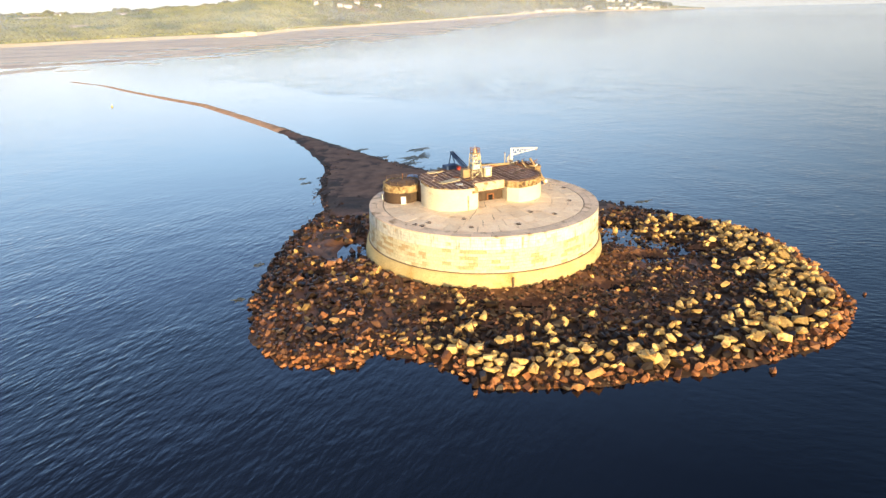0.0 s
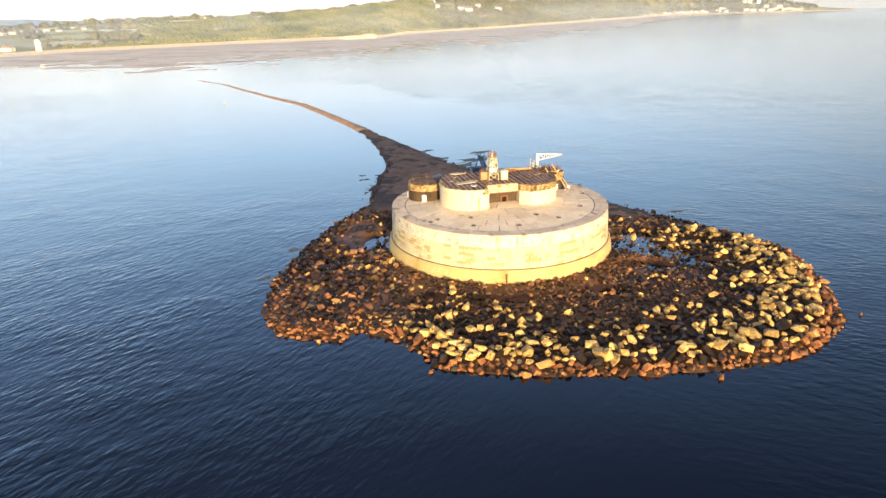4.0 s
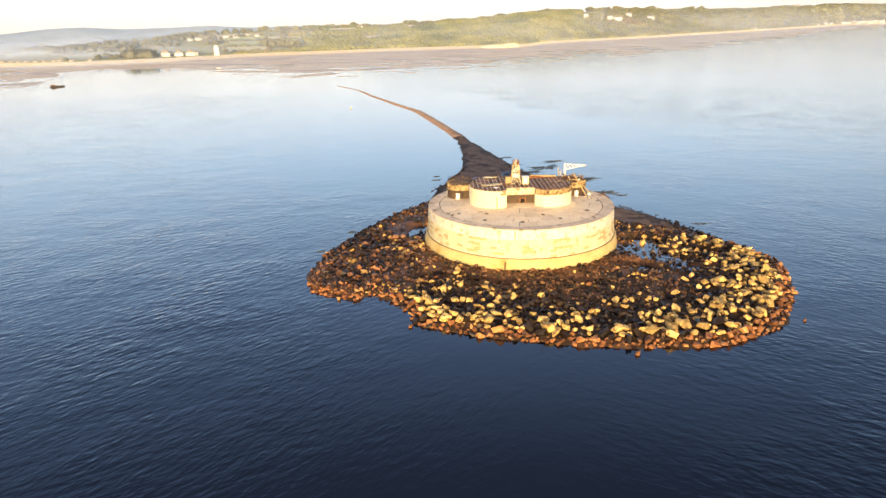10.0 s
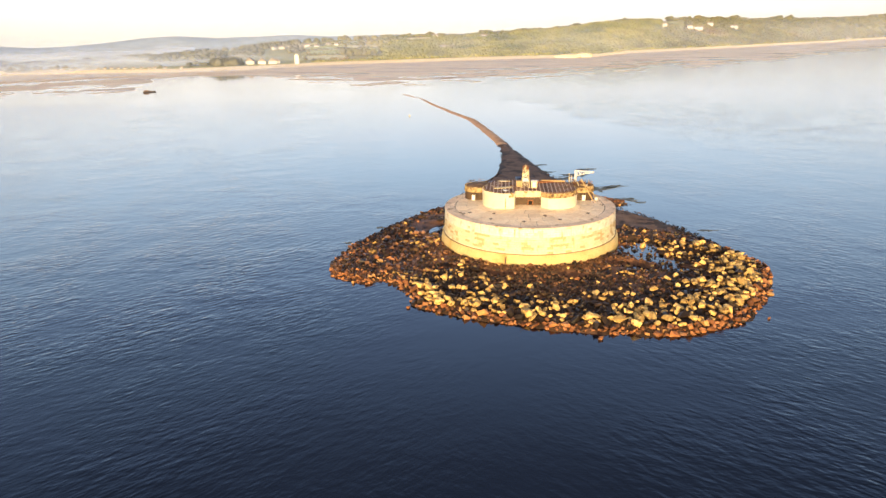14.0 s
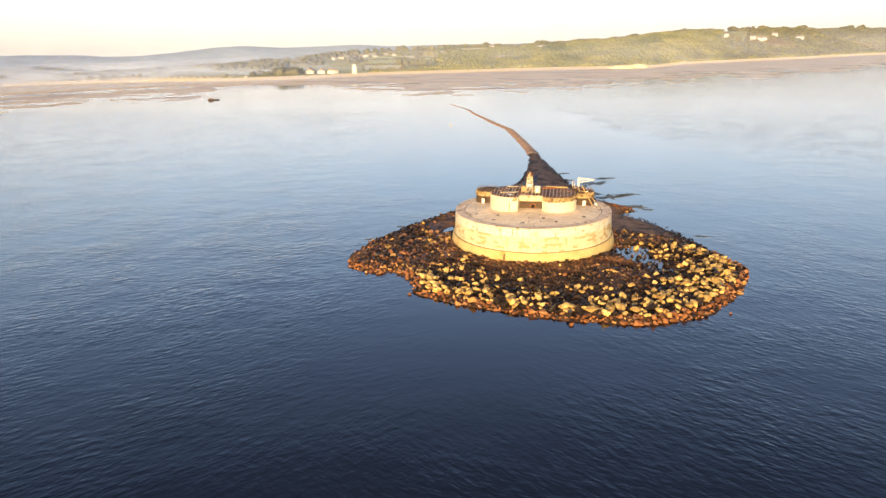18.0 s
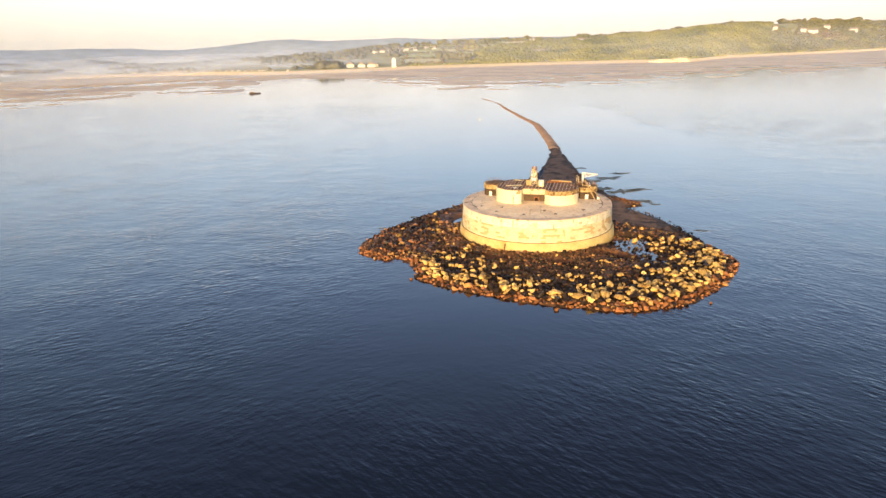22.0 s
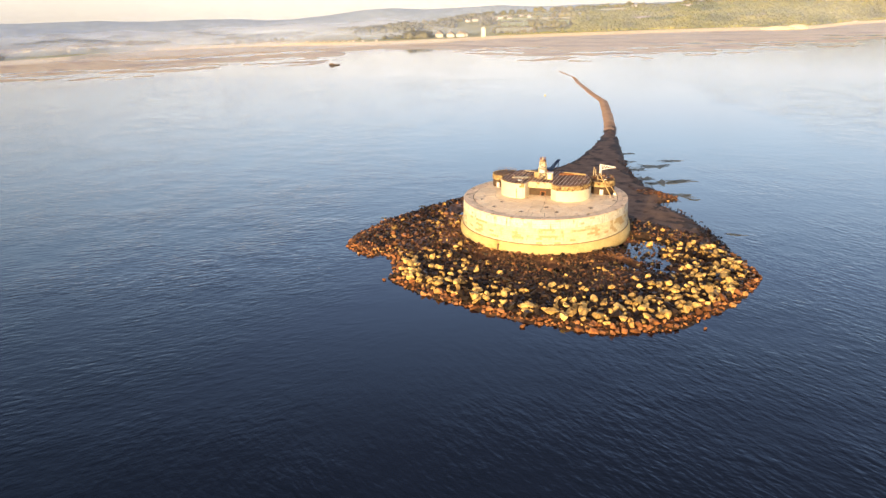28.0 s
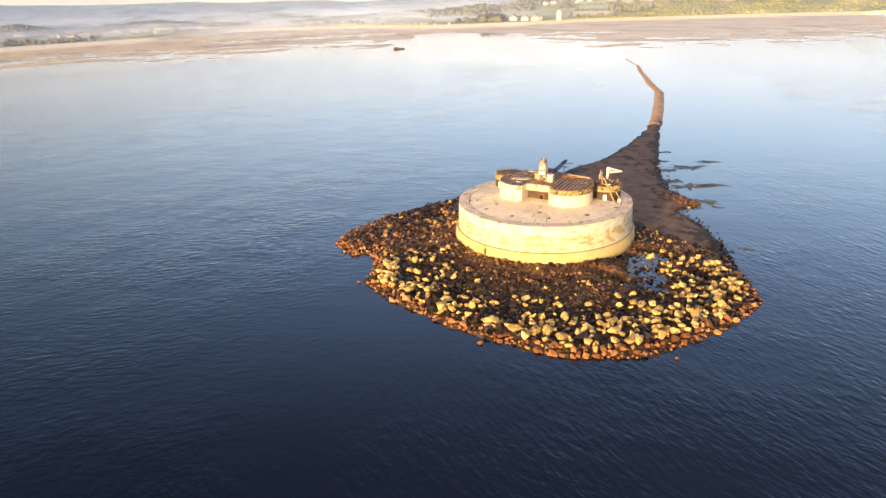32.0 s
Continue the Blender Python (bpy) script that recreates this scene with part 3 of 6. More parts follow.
island = part("ground", grid_mesh("ground", -86, 76, -70, 168, 1.0, M["mud"]), None, smooth=True)
island.data.materials.append(M["bank"])
island.data.materials.append(M["loam"])
for f in island.data.polygons:
    c = f.center
    edge = 30 - 0.28 * c.x + 7 * noise.fractal(Vector((c.x * 0.07, c.y * 0.07, 4)), 1.0, 2.0, 3)
    rr = math.hypot(c.x, c.y) + 4 * noise.fractal(Vector((c.x * 0.15, c.y * 0.15, 8)), 1.0, 2.0, 3)
    weedy = noise.fractal(Vector((c.x * 0.11, c.y * 0.11, 15)), 1.0, 2.0, 3)
    if c.y > edge and c.z > 0.62 + 0.42 * weedy:
        f.material_index = 1
    elif c.y < 8 and rr < 37 or (c.y < 12 and rr < 47 and noise.fractal(c * 0.2, 1.0, 2.0, 3) > 0.05) or (c.x < -15 and c.y < 26 and c.z > 0.3 and noise.fractal(c * 0.12, 1.0, 2.0, 3) > -0.1) or math.hypot((c.x + 36) / 7, (c.y + 3) / 8) < 1 + 0.5 * noise.noise(c * 0.3):
        f.material_index = 2
tagged(island, "dark weedy mud and rubble islet at low tide", "ground", kind="structure")


def causeway_mesh():
    verts, quads = [], []
    pts = [Vector((x, y)) for x, y, _ in CAUSEWAY]
    rows = []
    for i in range(len(pts) - 1):
        n = max(2, int((pts[i + 1] - pts[i]).length / 2.5))
        for k in range(n):
            t = k / n
            p = pts[i].lerp(pts[i + 1], t)
            w = CAUSEWAY[i][2] * (1 - t) + CAUSEWAY[i + 1][2] * t
            rows.append((p, w))
    rows = [r for r in rows if r[0].y > 156]
    across = 9
    for i, (p, w) in enumerate(rows):
        q = rows[min(i + 1, len(rows) - 1)][0] - rows[max(i - 1, 0)][0]
        nrm = Vector((-q.y, q.x)).normalized()
        wob = 1 + 0.12 * noise.noise(Vector((i * 0.21, 0, 5)))
        for k in range(across):
            s = (k / (across - 1) * 2 - 1) * 1.35
            off = s * w * wob
            z = 0.85 * (1 - abs(s) ** 1.6) * min(1, w / 3) + 0.12 * noise.noise(Vector((p.x * 0.3 + off, p.y * 0.3, 2)))
            verts.append((p.x + nrm.x * off, p.y + nrm.y * off, z))
    for i in range(len(rows) - 1):
        for k in range(across - 1):
            a = i * across + k
            quads.append((a, a + 1, a + across + 1, a + across))
    return arrays("causeway", verts, quads, M["shingle"])


causeway = part("causeway", causeway_mesh(), None, smooth=True)
tagged(causeway, "narrow curving brown shingle causeway just above the sea", "causeway", kind="structure")

# ---------------------------------------------------------------- distant shore
# bearing in degrees west of north, then metres from the fort
WATERLINE = [(-24, 4600), (-21.5, 4600), (-19, 4560), (-13, 4150), (-11, 3700), (-8, 2700), (-5.5, 1850), (-1.4, 1330), (4.6, 1112), (8.6, 945), (13.5, 893),
             (18.7, 783), (24.5, 728), (30.6, 717), (33.8, 652), (37.8, 608), (45.9, 840), (48, 975), (53, 1040), (56, 1040), (58, 1000), (60, 800), (62, 760), (66, 800), (70, 800), (76, 765),
             (81, 775), (86, 792), (90, 800), (94, 850), (112, 900)]
BEACH_TOP = [(-24, 4640), (-21.5, 4640), (-19, 4610), (-13, 4450), (-11, 4370), (-8, 4000), (-6, 3400), (-1.4, 2600), (4.6, 2060), (8.6, 1850), (13.5, 1640),
             (16, 1430), (18.7, 1405), (24.5, 1375), (33.8, 1310), (42.8, 1270), (48, 1200), (55.7, 1200), (61.2, 1290), (64.3, 1330), (70, 1390), (74, 1415),
             (81, 1220), (86, 1195), (94, 1172), (112, 1150)]
# distance and height of the crest of the land
CREST = [(-24, 4700, 0), (-21.5, 4720, 4), (-19, 4720, 25), (-16, 4720, 66), (-13, 4720, 92), (-11, 4680, 98), (-8, 4350, 110), (-6, 3900, 98),
         (-1.4, 3200, 82), (8.6, 2450, 88), (13.5, 2150, 84), (16, 2050, 76), (18.7, 2000, 65), (24.5, 1950, 54), (42.8, 1950, 40), (45.9, 1900, 36),
         (48, 1850, 26), (55.7, 1800, 10), (61.2, 1800, 6), (70, 1800, 6), (74, 1850, 7), (81, 1800, 8), (86, 1600, 8), (89, 1500, 9), (94, 1450, 12),
         (112, 1450, 20)]


def shore_at(bearing):
    """Distances of the waterline, the beach top and the crest, and the crest's height."""
    return table(WATERLINE, bearing) + table(BEACH_TOP, bearing) + table(CREST, bearing)


# water lying in long runnels on the flats: bearing and distance at both ends, half width, depth
RUNNELS = [(81.5, 1275, 76.3, 1092, 26, 1.6), (76.3, 1092, 71.5, 1062, 34, 1.9), (71.5, 1062, 66.0, 1085, 40, 1.9), (66, 1085, 60, 1090, 40, 1.8), (93, 985, 86, 990, 30, 1.3), (86, 990, 79, 905, 20, 1.2),
           (70, 860, 63, 900, 24, 1.2), (44, 985, 38.4, 945, 20, 1.3), (47.5, 900, 41, 830, 24, 1.2), (35, 800, 30, 800, 14, 0.9), (22, 960, 14, 1010, 16, 0.8), (12, 1150, 4, 1300, 18, 0.9),
           (88, 900, 82, 850, 14, 1.0), (100, 960, 92, 930, 20, 1.0)]


def runnel(bearing, r):
    cut = 0.0
    for b0, r0, b1, r1, w, depth in RUNNELS:
        f = (b0 - bearing) / (b0 - b1)
        if -0.15 < f < 1.15:
            mid = r0 + (r1 - r0) * f + 14 * noise.noise(Vector((bearing * 0.7, b0, 0)))
            half = w * (0.7 + 0.6 * noise.noise(Vector((bearing * 1.1, b0, 4)))) * smoothstep(-0.15, 0.1, f) * (1 - smoothstep(0.9, 1.15, f)) + 0.01
            cut = max(cut, depth * math.exp(-((r - mid) / half) ** 2))
    return cut


def shore_height(bearing, r):
    rw, rb, rc, hc = shore_at(bearing)
    a = radians(bearing)
    x, y = -r * math.sin(a), r * math.cos(a)
    if r < rw:
        base = -0.008 * (rw - r)
    elif r < rb:
        base = 1.4 * (r - rw) / (rb - rw)
    else:
        base = 1.4 + 5.2 * smoothstep(0, 34, r - rb) + (hc - 6.4) * smoothstep(rb + 28, rc, r) - 0.01 * max(0, r - rc)
    n = noise.fractal(Vector((x * 0.006, y * 0.006, 1)), 1.0, 2.0, 4)
    if r < rb:
        edge = 1 - smoothstep(rw + 0.35 * (rb - rw), rb - 0.1 * (rb - rw), r)
        q = noise.fractal(Vector((bearing * 0.26, r * 0.024, 6)), 1.0, 2.0, 5)
        dry = min(1.0, (rb - rw) / 420)
        return base + (0.9 * q + 0.25 * n - 0.12) * edge * dry - runnel(bearing, r)
    return base + 6 * n * smoothstep(rb + 60, rc, r)


def shore_mesh(name, lo, hi, steps, material, b0=-21.5, b1=112, nb=340):
    verts, quads = [], []
    for i in range(nb + 1):
        bearing = b0 + (b1 - b0) * i / nb
        t = shore_at(bearing)
        r0, r1 = lo(t), hi(t)
        a = radians(bearing)
        for k in range(steps + 1):
            r = r0 + (r1 - r0) * k / steps
            verts.append((-r * math.sin(a), r * math.cos(a), shore_height(bearing, r)))
    for i in range(nb):
        for k in range(steps):
            p = i * (steps + 1) + k
            quads.append((p, p + 1, p + steps + 2, p + steps + 1))
    return arrays(name, verts, quads, material)


flat = part("tidal_flat", shore_mesh("tidal_flat", lambda t: t[0] - 160, lambda t: t[1], 110, M["sand"], nb=640), None, smooth=True)
tagged(flat, "wide reddish wet sand flats with pools at low tide", "sand flat", kind="structure")
beach = part("beach", shore_mesh("beach", lambda t: t[1], lambda t: t[1] + 34, 4, M["beach"]), None, smooth=True)
tagged(beach, "narrow pale sand beach below the woods", "beach", kind="structure")
land = part("land", shore_mesh("land", lambda t: t[1] + 34, lambda t: t[2] + 500, 26, M["land"]), None, smooth=True)
tagged(land, "green and straw-coloured farmland rising behind the beach", "land", kind="structure")

FAR_RIDGE = [(-30, -8), (0, -8), (8, 40), (20, 52), (34, 60), (39, 56), (42, 72), (45, 66), (48.6, 61), (51.5, 78), (54, 70), (57.5, 42), (60, 30), (62, 32), (64, 42), (67.3, 50), (71, 48), (74.7, 62), (78, 62), (82, 63), (88, 80), (100, 78), (120, 70)]
NEAR_RIDGE = [(-30, -8), (64, -8), (70, 0), (75.4, 20), (80.7, 50), (84, 51), (88, 46), (98, 52), (120, 50)]


def hill_mesh(name, r, ridge, rough, seed):
    verts, quads = [], []
    n = 260
    for i in range(n + 1):
        bearing = -30 + 150 * i / n
        h = table(ridge, bearing)[0] + rough * noise.fractal(Vector((bearing * 0.35, seed, 0)), 1.0, 2.0, 4)
        a = radians(bearing)
        for k in range(5):
            f = k / 4
            rr = r - 500 * (1 - f)
            verts.append((-rr * math.sin(a), rr * math.cos(a), -2 + (h + 2) * smoothstep(0, 1, f)))
    for i in range(n):
        for k in range(4):
            p = i * 5 + k
            quads.append((p, p + 1, p + 6, p + 5))
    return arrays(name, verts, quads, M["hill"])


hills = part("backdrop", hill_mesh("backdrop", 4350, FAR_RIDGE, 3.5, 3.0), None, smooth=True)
tagged(hills, "distant hills painted pale grey-blue for the far haze", "hills", kind="structure")
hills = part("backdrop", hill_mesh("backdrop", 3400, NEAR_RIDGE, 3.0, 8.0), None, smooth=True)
tagged(hills, "nearer western hill painted in the same haze colour", "hills", kind="structure")


# ---------------------------------------------------------------- the fort
RT, ZT, ZB, RB, ZDECK = 25.0, 11.13, 0.3, 26.15, 10.6
fort = thing("sea_fort", "round granite sea fort with a battered plinth standing on the rocks", "fort")
bm = bmesh.new()
lathe(bm, [(0.5, ZB), (26.3, ZB), (26.15, 1.8), (25.75, 3.75), (25.3, 3.8), (25.2, 3.82), (24.85, 3.85), (24.7, 10.8), (24.3, 10.75), (21.9, 10.42), (0.5, 10.5)], 160)
part("core", bm, M["joint"], fort)
bm = bmesh.new()
lathe(bm, [(25.6, ZB), (26.32, ZB), (26.2, 1.8), (25.85, 3.70), (25.7, 3.78), (25.3, 3.78)], 200)
part("plinth", bm, M["plinth"], fort, "ochre-stained smooth battered plinth", True)
bm = bmesh.new()
lathe(bm, [(25.2, 3.785), (25.52, 3.785), (25.50, 3.81), (25.2, 3.86)], 160)
part("string_course", bm, M["bed"], fort, "dark weathered ledge above the plinth")


def curved_block(r0, r1, a0, a1, z0, z1, seg=2, slope=0.0, bev=0.02):
    """A block between two radii, two angles and two heights; slope leans the outer face in towards the top."""
    bm = bmesh.new()
    cols = []
    for i in range(seg + 1):
        a = a0 + (a1 - a0) * i / seg
        c, s = math.cos(a), math.sin(a)
        cols.append([bm.verts.new((r * c, r * s, z)) for r, z in ((r0, z0), (r1 - bev, z0), (r1, z0 + bev), (r1 - slope, z1 - bev), (r1 - slope - bev, z1), (r0, z1))])
    n = 6
    for i in range(seg):
        for k in range(n):
            bm.faces.new((cols[i][k], cols[i + 1][k], cols[i + 1][(k + 1) % n], cols[i][(k + 1) % n]))
    bm.faces.new(cols[0])
    bm.faces.new(cols[-1][::-1])
    bmesh.ops.recalc_face_normals(bm, faces=bm.faces)
    return bm


# local axes of the keep: U along its front, N out of its front
KO, KU, KN = Vector((1.5, -3.2)), Vector((0.914, 0.405)), Vector((0.405, -0.914))


def kp(u, n):
    p = KO + KU * u + KN * n
    return (p.x, p.y)


def arc(cu, cn, r, a0, a1, k):
    """Points of an arc in the keep's axes; angle 90 points out of its front."""
    return [(cu + r * math.cos(radians(a0 + (a1 - a0) * i / k)), cn + r * math.sin(radians(a0 + (a1 - a0) * i / k))) for i in range(k + 1)]


def keep_prism(uv, z0, z1):
    bm = bmesh.new()
    pts = [kp(u, n) for u, n in uv]
    area = sum(pts[i][0] * pts[(i + 1) % len(pts)][1] - pts[(i + 1) % len(pts)][0] * pts[i][1] for i in range(len(pts)))
    prism(bm, pts if area > 0 else pts[::-1], z0, z1)
    return bm


keep = thing("keep", "low keep with two rounded cream turrets on the deck", "fort building")
ZR = 16.0
LT, RTU, TR = (-6.4, -4.1), (6.4, -4.1), 7.5
part("turret", keep_prism([(-4.1, -0.6), (-4.5, 2.9)] + arc(*LT, TR, 82, 250, 40) + [(-3.8, -9)], ZDECK - 0.2, ZR - 0.05), M["turret"], keep, "left rounded cream turret")
part("turret", keep_prism([(3.8, -9)] + arc(*RTU, TR, -70, 100, 40) + [(3.2, 1.6), (3.2, -0.6)], ZDECK - 0.2, 14.6), M["turret"], keep)
part("parapet_band", keep_prism([(3.8, -9)] + arc(*RTU, TR - 0.15, -70, 100, 40) + [(3.3, 1.5), (3.3, -0.6)], 14.6, ZR - 0.05), M["crumble"], keep, "crumbling brown masonry band")
part("recess_wall", keep_prism([(-4.3, -0.6), (3.6, -0.6), (3.6, -9), (-4.3, -9)], ZDECK - 0.2, 14.2), M["brown"], keep, "dark brown painted wall")
part("fascia", keep_prism([(-4.3, 0.15), (3.4, 0.15), (3.4, -9), (-4.3, -9)], 14.2, ZR - 0.05), M["fascia"], keep, "pale weathered lintel band")
part("rear_block", keep_prism([(-12.8, -5), (-3, -7), (3, -7), (12.8, -5), (13.3, -9), (11, -14), (7, -15.6), (-7, -15.6), (-11, -14), (-13.3, -9)], ZDECK - 0.2, ZR - 0.06), M["brown"], keep)


def room(u, name, label):
    t = thing(name, label, "fort building")
    c = kp(u, -12.6)
    pieces = {}
    for nm, prof, m in (("wall", [(0.2, 10.4), (4.25, 10.4), (4.25, 13.6), (0.2, 13.6)], "brown"), ("cornice", [(0.2, 13.6), (4.5, 13.6), (4.45, 14.0), (4.25, 14.9), (3.9, 15.0), (0.2, 15.0)], "crumble"),
                        ("roof", [(0.05, 15.5), (2.6, 15.35), (3.95, 15.0)], "earth")):
        bm = bmesh.new()
        lathe(bm, prof, 48)
        bmesh.ops.translate(bm, verts=bm.verts, vec=(c[0], c[1], 0))
        pieces[nm] = part(nm, bm, M[m], t)
    return t, c, pieces


room_w, cw, pieces_w = room(-15.4, "gun_room", "round brown gun room with a crumbling ochre cornice")
room_e, ce, pieces_e = room(15.4, "gun_room", "round brown gun room with a crumbling ochre cornice")

part("seam", keep_prism([(-7.2, 3.36), (-6.9, 3.42), (-6.9, 3.3), (-7.2, 3.24)], ZDECK, ZR - 1.4), M["crumble"], keep, "rusty drip stain down a joint")
part("parapet_band", keep_prism(arc(*LT, TR + 0.05, 77, 88, 8) + arc(*LT, TR - 0.6, 88, 77, 8), 14.9, ZR - 0.03), M["crumble"], keep, "crumbling corner of the turret")
part("coping", keep_prism(arc(*LT, TR + 0.12, 84, 250, 40) + arc(*LT, TR - 0.5, 250, 84, 40), ZR - 0.45, ZR + 0.02), M["turret"], keep)
part("coping", keep_prism(arc(*RTU, TR + 0.02, -70, 100, 40) + arc(*RTU, TR - 0.5, 100, -70, 40), ZR - 0.05, ZR + 0.02), M["crumble"], keep)
# dark ledge colour draws in a shadow line below the lintel band
part("ledge", keep_prism([(-4.2, 0.3), (3.2, 0.3), (3.2, -0.2), (-4.2, -0.2)], 14.05, 14.25), M["earth"], keep, "ledge coloured dark as a painted shadow line")

# window in the recess wall: frame, reveal, sill
KROT = math.atan2(KU.y, KU.x)


def keep_box(u, n, z, su, sn, sz):
    bm = bmesh.new()
    x, y = kp(u, n)
    box(bm, x, y, z, su, sn, sz, KROT)
    return bm


win = part("window", keep_box(0.2, -0.58, 12.3, 1.15, 0.12, 1.35), M["dark"], keep, "dark empty window opening")
for su, sz, u, z in ((0.26, 1.9, -0.5, 12.3), (0.26, 1.9, 0.9, 12.3), (1.14, 0.26, 0.2, 13.12), (1.14, 0.26, 0.2, 11.48)):
    part("frame", keep_box(u, -0.5, z, su, 0.24, sz), M["rust"], win, "rust-brown window frame")
for u in (-3.3, -1.9, -0.9, 2.0, 3.2):
    part("pilaster", keep_box(u, -0.56, 12.3, 0.12, 0.12, 3.5), M["brown"], keep)

def hull_lump(seed):
    r = random.Random(seed)
    bm = bmesh.new()
    bmesh.ops.create_icosphere(bm, subdivisions=1, radius=0.7)
    for v in bm.verts:
        v.co *= r.uniform(0.7, 1.2)
    return bm


# roof boards: strips along the depth of the keep
ROOF = [(-4.3, -0.3), (-4.7, 2.6)] + arc(*LT, TR - 0.35, 84, 200, 34) + [(-12.9, -9), (-10.7, -13.7), (-6.9, -15.2), (6.9, -15.2), (10.7, -13.7), (12.9, -9)] + arc(*RTU, TR - 0.35, -20, 100, 34) + [(3.5, 1.3), (3.5, -0.3)]


def strip(poly, lo, hi):
    for sign, lim in ((1, lo), (-1, hi)):
        out = []
        for i, p in enumerate(poly):
            q = poly[(i + 1) % len(poly)]
            a, b = sign * (p[0] - lim), sign * (q[0] - lim)
            if a >= 0:
                out.append(p)
            if a * b < 0:
                t = a / (a - b)
                out.append((p[0] + (q[0] - p[0]) * t, p[1] + (q[1] - p[1]) * t))
        poly = out
        if len(poly) < 3:
            return []
    return poly


roof = part("roof", keep_prism(ROOF, ZR - 0.2, ZR + 0.02), M["seam"], keep, "pale roof battens under tarred boards")
u = -13.8
rng = random.Random(4)
while u < 13.8:
    w = 1.12 + rng.uniform(-0.05, 0.05)
    p = strip(ROOF, u + 0.14, u + w - 0.14)
    if len(p) > 2:
        part("board", keep_prism(p, ZR + 0.02, ZR + 0.07 + rng.uniform(0, 0.04)), M["board"], roof)
    u += w
# crumbling lumps of the brim round the east turret and along the roof edges
r3 = random.Random(17)
LUMP = mesh_of(hull_lump(3), "stone")
LUMP.materials.append(M["crumble"])
LUMP_DARK = mesh_of(hull_lump(5), "stone")
LUMP_DARK.materials.append(M["earth"])
for k in range(150):
    east = k < 105
    c0, a = (RTU, r3.uniform(-40, 100)) if east else (LT, r3.uniform(80, 215))
    rr = TR - (0.05 if east else 0.25) + r3.uniform(-0.12, 0.12)
    x, y = kp(c0[0] + rr * math.cos(radians(a)), c0[1] + rr * math.sin(radians(a)))
    z = r3.uniform(14.75, ZR + 0.05) if east else ZR + r3.uniform(-0.02, 0.1)
    ob = part("stone", LUMP if r3.random() < 0.6 else LUMP_DARK, None, roof)
    g = r3.uniform(0.16, 0.42)
    ob.matrix_world = Matrix.LocRotScale((x, y, z), Euler((r3.uniform(0, 3), r3.uniform(0, 3), r3.uniform(0, 6))), (g * 1.4, g, g * 0.8))
# raised tar rim on the east turret
part("rim", keep_prism(arc(*RTU, TR - 0.9, -60, 120, 36) + arc(*RTU, TR - 1.15, 120, -60, 36), ZR + 0.05, ZR + 0.22), M["board"], keep)


# doors, rails and posts of the two gun rooms
def room_details(t, c, pieces, door_deg, posts, seed):
    r = random.Random(seed)
    a = radians(door_deg)
    d = Vector((math.cos(a), math.sin(a)))
    bm = bmesh.new()
    box(bm, c[0] + d.x * 4.26, c[1] + d.y * 4.26, 11.85, 1.05, 0.14, 1.85, a + math.pi / 2)
    door = part("door", bm, M["white"], t, "white painted plank door")
    bm = bmesh.new()
    s = Vector((-d.y, d.x)) * 0.36
    box(bm, c[0] + d.x * 4.36 + s.x, c[1] + d.y * 4.36 + s.y, 11.5, 0.1, 0.08, 0.2, a + math.pi / 2)
    part("handle", bm, M["dark"], door)
    for k in range(posts):
        b = 2 * math.pi * k / posts + 0.3
        p = Vector((c[0] + 3.7 * math.cos(b), c[1] + 3.7 * math.sin(b)))
        bm = bmesh.new()
        rod(bm, (p.x, p.y, 14.9), (p.x + r.uniform(-.12, .12), p.y + r.uniform(-.12, .12), 15.9 + r.uniform(0, 0.6)), 0.05, 6)
        part("post", bm, M["earth"], pieces["roof"])
    bm = bmesh.new()
    for k in range(posts - 2):
        b, b2 = 2 * math.pi * k / posts + 0.3, 2 * math.pi * (k + 1) / posts + 0.3
        for z in (15.45, 15.95):
            rod(bm, (c[0] + 3.7 * math.cos(b), c[1] + 3.7 * math.sin(b), z), (c[0] + 3.7 * math.cos(b2), c[1] + 3.7 * math.sin(b2), z + r.uniform(-.08, .08)), 0.03, 5)
    part("rail", bm, M["earth"], pieces["roof"])
    # broken stones along the cornice
    for k in range(26):
        b = 2 * math.pi * k / 26 + r.uniform(-.05, .05)
        bm = bmesh.new()
        box(bm, c[0] + 4.1 * math.cos(b), c[1] + 4.1 * math.sin(b), 14.95 + r.uniform(0.0, 0.12), 0.5, r.uniform(0.5, 0.9), r.uniform(0.18, 0.4), b)
        part("stone", bm, M["crumble"], pieces["cornice"])


room_details(room_w, cw, pieces_w, -86, 12, 1)
room_details(room_e, ce, pieces_e, -52, 12, 2)
bm = bmesh.new()
rod(bm, (cw[0], cw[1], 15.4), (cw[0] + 0.1, cw[1], 17.0), 0.07, 6)
part("post", bm, M["rust"], room_w)

# ---------------------------------------------------------------- lattice tower on the roof
tower = thing("lattice_tower", "pale rusty lattice lamp tower with a blue panel on the roof", "tower")
TC = Vector((-1.6, 0.9))


def tp(sx, sy, z):
    h = 1.2 - 0.42 * (z - 16.05) / 5.3
    p = TC + KU * (sx * h) + KN * (sy * h)
    return (p.x, p.y, z)


